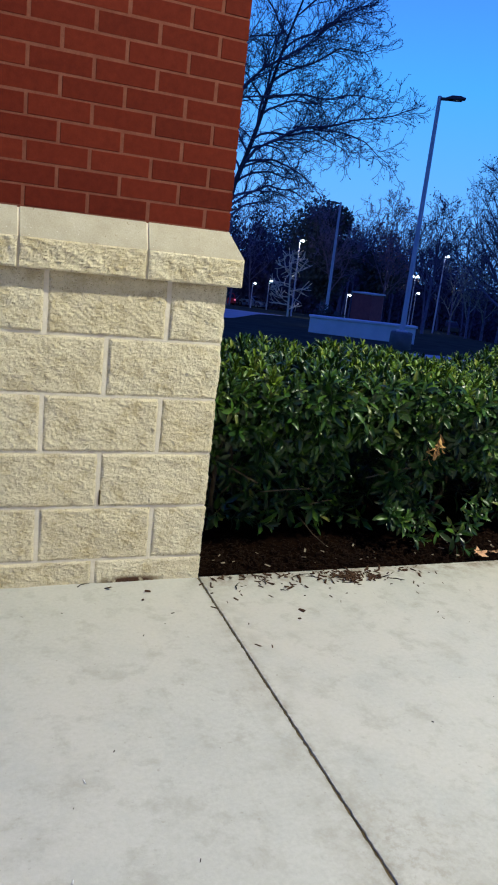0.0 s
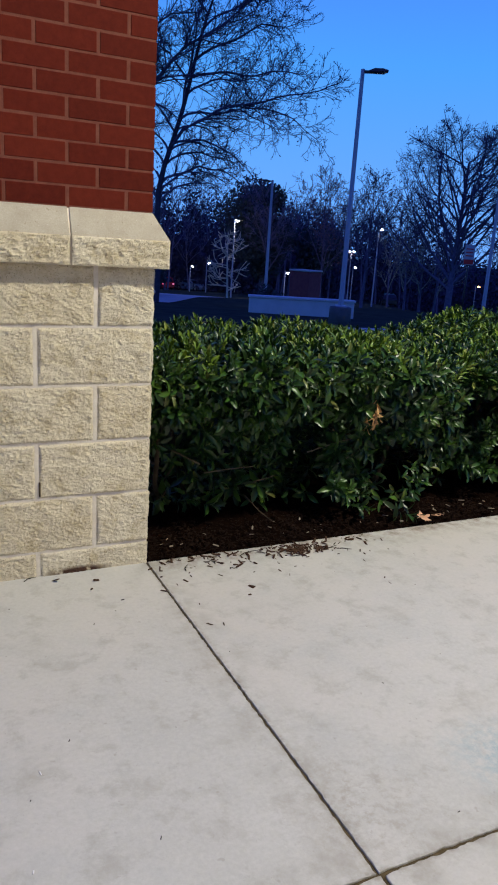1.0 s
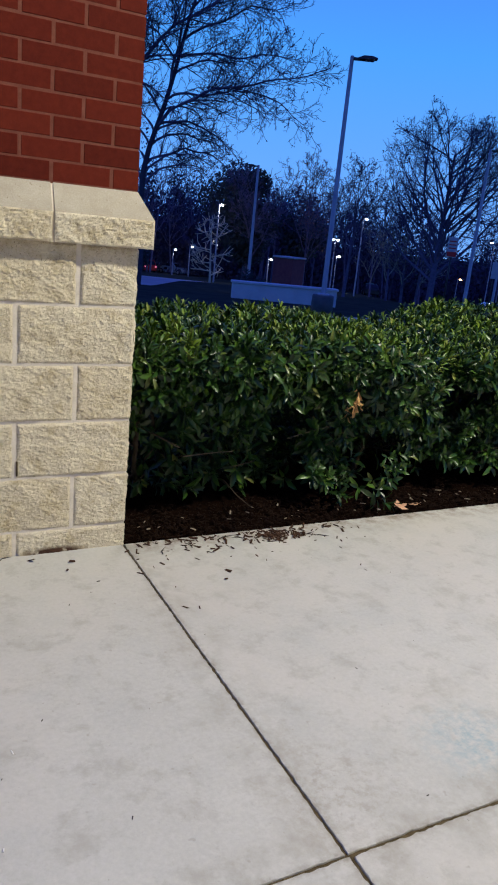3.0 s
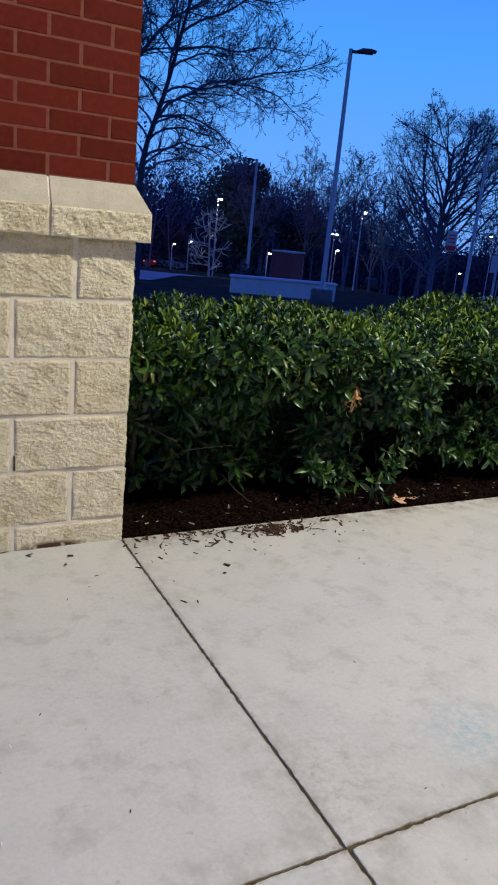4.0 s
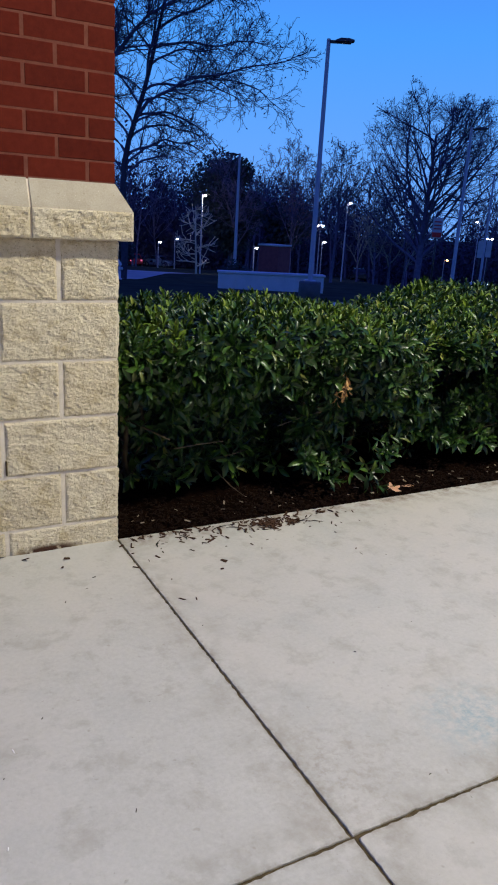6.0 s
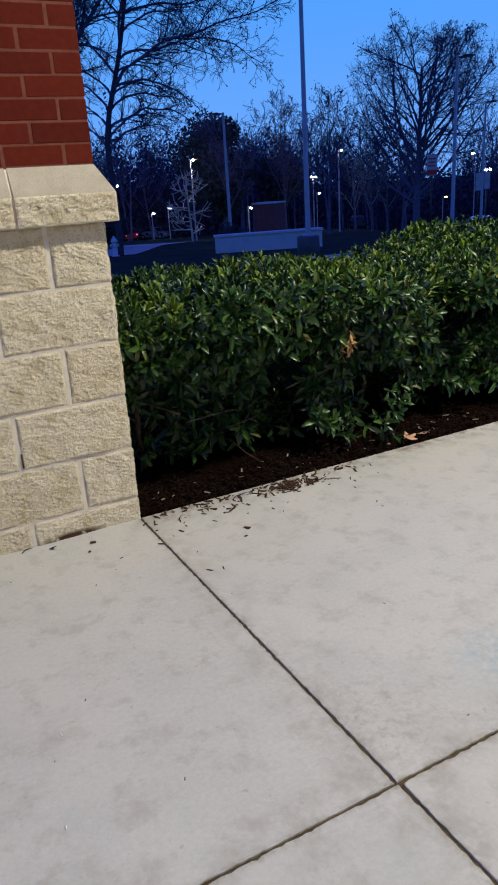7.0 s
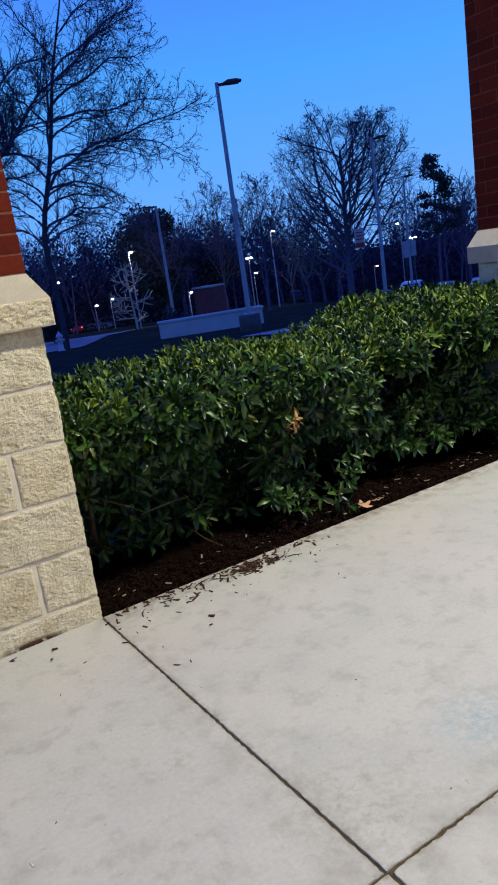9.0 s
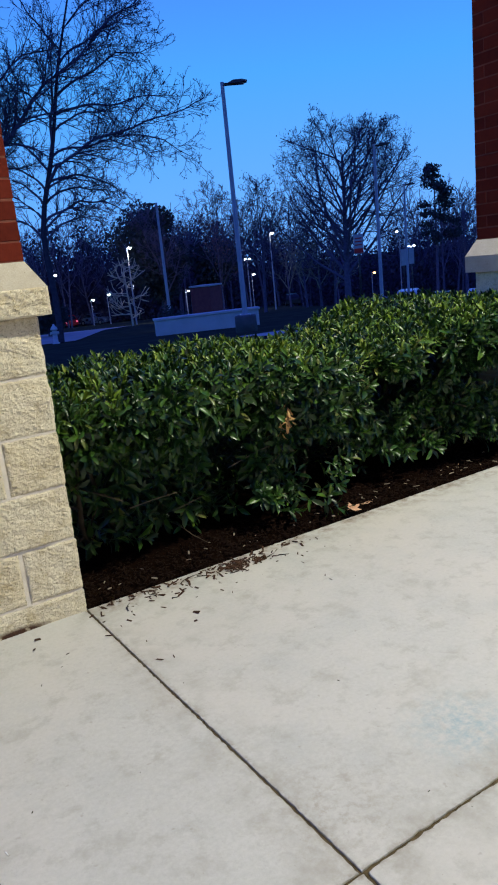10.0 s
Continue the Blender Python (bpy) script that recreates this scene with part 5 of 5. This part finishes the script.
# ---- hydrant and signs ----
def hydrant(x, y):
    hy = empty("fire_hydrant", pose(x, y, ground_z(x, y)))
    tagged(hy, "pale painted fire hydrant beside the drive", "hydrant")
    bm = bmesh.new()
    add_tube(bm, [(0, 0, -0.05), (0, 0, 0.04), (0, 0, 0.045), (0, 0, 0.55)], [0.15, 0.15, 0.10, 0.095], 14)
    part("barrel", bm, WALL_PAINT, hy)
    bm = bmesh.new()
    add_tube(bm, [(0, 0, 0.55), (0, 0, 0.58), (0, 0, 0.66), (0, 0, 0.72), (0, 0, 0.78)], [0.14, 0.14, 0.11, 0.05, 0.03], 14)
    part("bonnet", bm, WALL_PAINT, hy)
    for dx, dy in ((1, 0), (-1, 0), (0, -1)):
        bm = bmesh.new()
        add_tube(bm, [(dx * 0.08, dy * 0.08, 0.42), (dx * 0.17, dy * 0.17, 0.42)], [0.06, 0.06], 10)
        part("outlet_cap", bm, WALL_PAINT, hy)


hydrant(8.42, 26.1)
SIGN_WHITE = grained("sign_white", (0.26, 0.26, 0.27), (0.34, 0.34, 0.35), 5, 0.5)
SIGN_RED = grained("sign_red", (0.35, 0.02, 0.02), (0.45, 0.035, 0.03), 5, 0.5)


def post_sign(x, y, low, high, width, label, band=False):
    z0 = ground_z(x, y)
    sg = empty("post_sign", pose(x, y, z0, 0, 0, -38))
    tagged(sg, label, "sign")
    bm = bmesh.new()
    add_tube(bm, [(0, 0.03, -0.2), (0, 0.03, high - z0 - 0.03)], [0.028, 0.028], 6)
    part("post", bm, DARK_METAL, sg)
    pn = part("panel", box(-width / 2, width / 2, -0.006, 0.0, low - z0, high - z0, 0.002), SIGN_WHITE, sg, "pale metal sign panel")
    if band:
        hh = high - low
        part("red_band", box(-width / 2 + 0.01, width / 2 - 0.01, -0.011, -0.0065, low - z0 + 0.02, low - z0 + hh * 0.27), SIGN_RED, pn, "red band")
        for k in range(3):
            zz = low - z0 + hh * (0.42 + 0.17 * k)
            part("text_bar", box(-width * 0.36, width * 0.36, -0.011, -0.0065, zz, zz + hh * 0.06), SIGN_RED, pn)


post_sign(15.15, 15.47, 1.02, 1.62, 0.30, "pale sign with a red lower band", True)
post_sign(27.37, 25.84, 0.05, 0.88, 0.27, "blank pale sign on a thin post")
post_sign(27.72, 25.62, 0.10, 0.90, 0.27, "blank pale sign on a thin post")


# ---- parked cars ----
GLASS = grained("car_glass", (0.01, 0.012, 0.015), (0.02, 0.022, 0.026), 3, 0.08)
TYRE = grained("tyre", (0.015, 0.015, 0.015), (0.03, 0.03, 0.03), 9, 0.9)
RIM = grained("rim", (0.3, 0.3, 0.31), (0.4, 0.4, 0.41), 9, 0.35, metal=0.8)
TAIL = glow("tail_light", (1.0, 0.05, 0.05), 0.9)
HEADLIGHT = glow("head_light", (1.0, 0.97, 0.9), 9.0)


def car(x, y, turn, paint, label, tall=1.68, lights=True):
    c = empty("car", pose(x, y, ground_z(x, y) + 0.035, 0, 0, turn))
    tagged(c, label, "car", group="parked cars")
    L, W = 4.6, 1.84
    side = [(-2.3, 0.35), (-2.28, 0.85), (-2.15, 1.0), (0.75, 1.02), (1.55, 0.96), (2.18, 0.80), (2.3, 0.62), (2.28, 0.30), (1.85, 0.24), (-1.9, 0.24)]
    roof = [(-2.12, 1.0), (-1.75, tall - 0.06), (-1.3, tall), (0.0, tall), (0.35, tall - 0.07), (1.0, 1.02)]

    def loft(profile, w0, w1):
        bm = bmesh.new()
        zs = [p[1] for p in profile]
        lo, hi = min(zs), max(zs)
        rows = [[bm.verts.new((px, s * (w0 + (w1 - w0) * (pz - lo) / (hi - lo)), pz)) for px, pz in profile] for s in (-1, 1)]
        n = len(profile)
        for k in range(n):
            bm.faces.new((rows[0][k], rows[0][(k + 1) % n], rows[1][(k + 1) % n], rows[1][k]))
        bm.faces.new(rows[0][::-1])
        bm.faces.new(rows[1])
        bmesh.ops.recalc_face_normals(bm, faces=bm.faces[:])
        bmesh.ops.bevel(bm, geom=bm.edges[:], offset=0.045, segments=2, affect="EDGES", clamp_overlap=True)
        return bm

    part("body", loft(side, W / 2, W / 2 - 0.06), paint, c)
    part("cabin", loft(roof, W / 2 - 0.07, W / 2 - 0.24), paint, c)
    slope = (W / 2 - 0.24 - (W / 2 - 0.07)) / (tall - 1.0)
    for s in (-1, 1):
        for pts in ([(-1.86, 1.07), (-1.60, tall - 0.14), (-0.85, tall - 0.10), (-0.85, 1.07)], [(-0.78, 1.07), (-0.78, tall - 0.10), (0.15, tall - 0.10), (0.72, 1.07)]):
            bm = bmesh.new()
            vs = [bm.verts.new((px, s * (W / 2 - 0.07 + slope * (pz - 1.0) + 0.006), pz)) for px, pz in pts]
            bm.faces.new(vs)
            r = bmesh.ops.extrude_face_region(bm, geom=bm.faces[:])
            bmesh.ops.translate(bm, verts=[e for e in r["geom"] if isinstance(e, bmesh.types.BMVert)], vec=(0, -s * 0.012, 0))
            part("side_window", bm, GLASS, c)
        for wx in (-1.38, 1.42):
            bm = bmesh.new()
            add_tube(bm, [(wx, s * 0.70, 0.33), (wx, s * 0.72, 0.33), (wx, s * 0.91, 0.33), (wx, s * 0.93, 0.33)], [0.29, 0.33, 0.33, 0.29], 18)
            wheel = part("wheel", bm, TYRE, c)
            bm = bmesh.new()
            add_tube(bm, [(wx, s * 0.90, 0.33), (wx, s * 0.94, 0.33)], [0.21, 0.19], 14)
            part("rim", bm, RIM, wheel)
        part("tail_light", box(-2.33, -2.26, s * 0.72 - 0.12, s * 0.72 + 0.12, 0.72, 0.92, 0.01), TAIL if lights else GLASS, c, "red tail light")
        part("head_light", box(2.20, 2.30, s * 0.68 - 0.16, s * 0.68 + 0.16, 0.60, 0.72, 0.01), HEADLIGHT if lights else RIM, c, "clear head light")
    for px0, px1, z0, z1 in ((0.98, 0.42, 1.06, tall - 0.13), (-2.09, -1.80, 1.06, tall - 0.13)):
        bm = bmesh.new()
        off = 0.02 if px0 > 0 else -0.02
        vs = [bm.verts.new(p) for p in ((px0 + off, -0.72, z0), (px0 + off, 0.72, z0), (px1 + off, 0.58, z1), (px1 + off, -0.58, z1))]
        bm.faces.new(vs)
        r = bmesh.ops.extrude_face_region(bm, geom=bm.faces[:])
        bmesh.ops.translate(bm, verts=[e for e in r["geom"] if isinstance(e, bmesh.types.BMVert)], vec=(-off * 0.8, 0, -0.012))
        part("windscreen" if px0 > 0 else "rear_window", bm, GLASS, c)
    return c


RED_PAINT = grained("red_paint", (0.30, 0.02, 0.02), (0.36, 0.03, 0.03), 2, 0.25)
GREY_PAINT = grained("grey_blue_paint", (0.14, 0.17, 0.22), (0.18, 0.21, 0.26), 2, 0.25)
WHITE_PAINT = grained("white_paint", (0.60, 0.60, 0.60), (0.68, 0.68, 0.68), 2, 0.25)
BLACK_PAINT = grained("black_paint", (0.02, 0.02, 0.022), (0.03, 0.03, 0.033), 2, 0.2)
car(33.0, 96.6, 88, RED_PAINT, "red car parked across the lot")
car(36.6, 95.4, -55, GREY_PAINT, "grey blue estate car parked across the lot", 1.55, False)
car(41.3, 39.4, 38, WHITE_PAINT, "white car parked behind the hedge line", 1.55)
car(44.6, 39.0, 38, GREY_PAINT, "grey car parked in the lot row", 1.55)
car(47.6, 38.0, 38, WHITE_PAINT, "white low car parked in the lot row", 1.5)
car(54.6, 73.4, 60, BLACK_PAINT, "dark car beneath a lit lot lamp", 1.5, False)
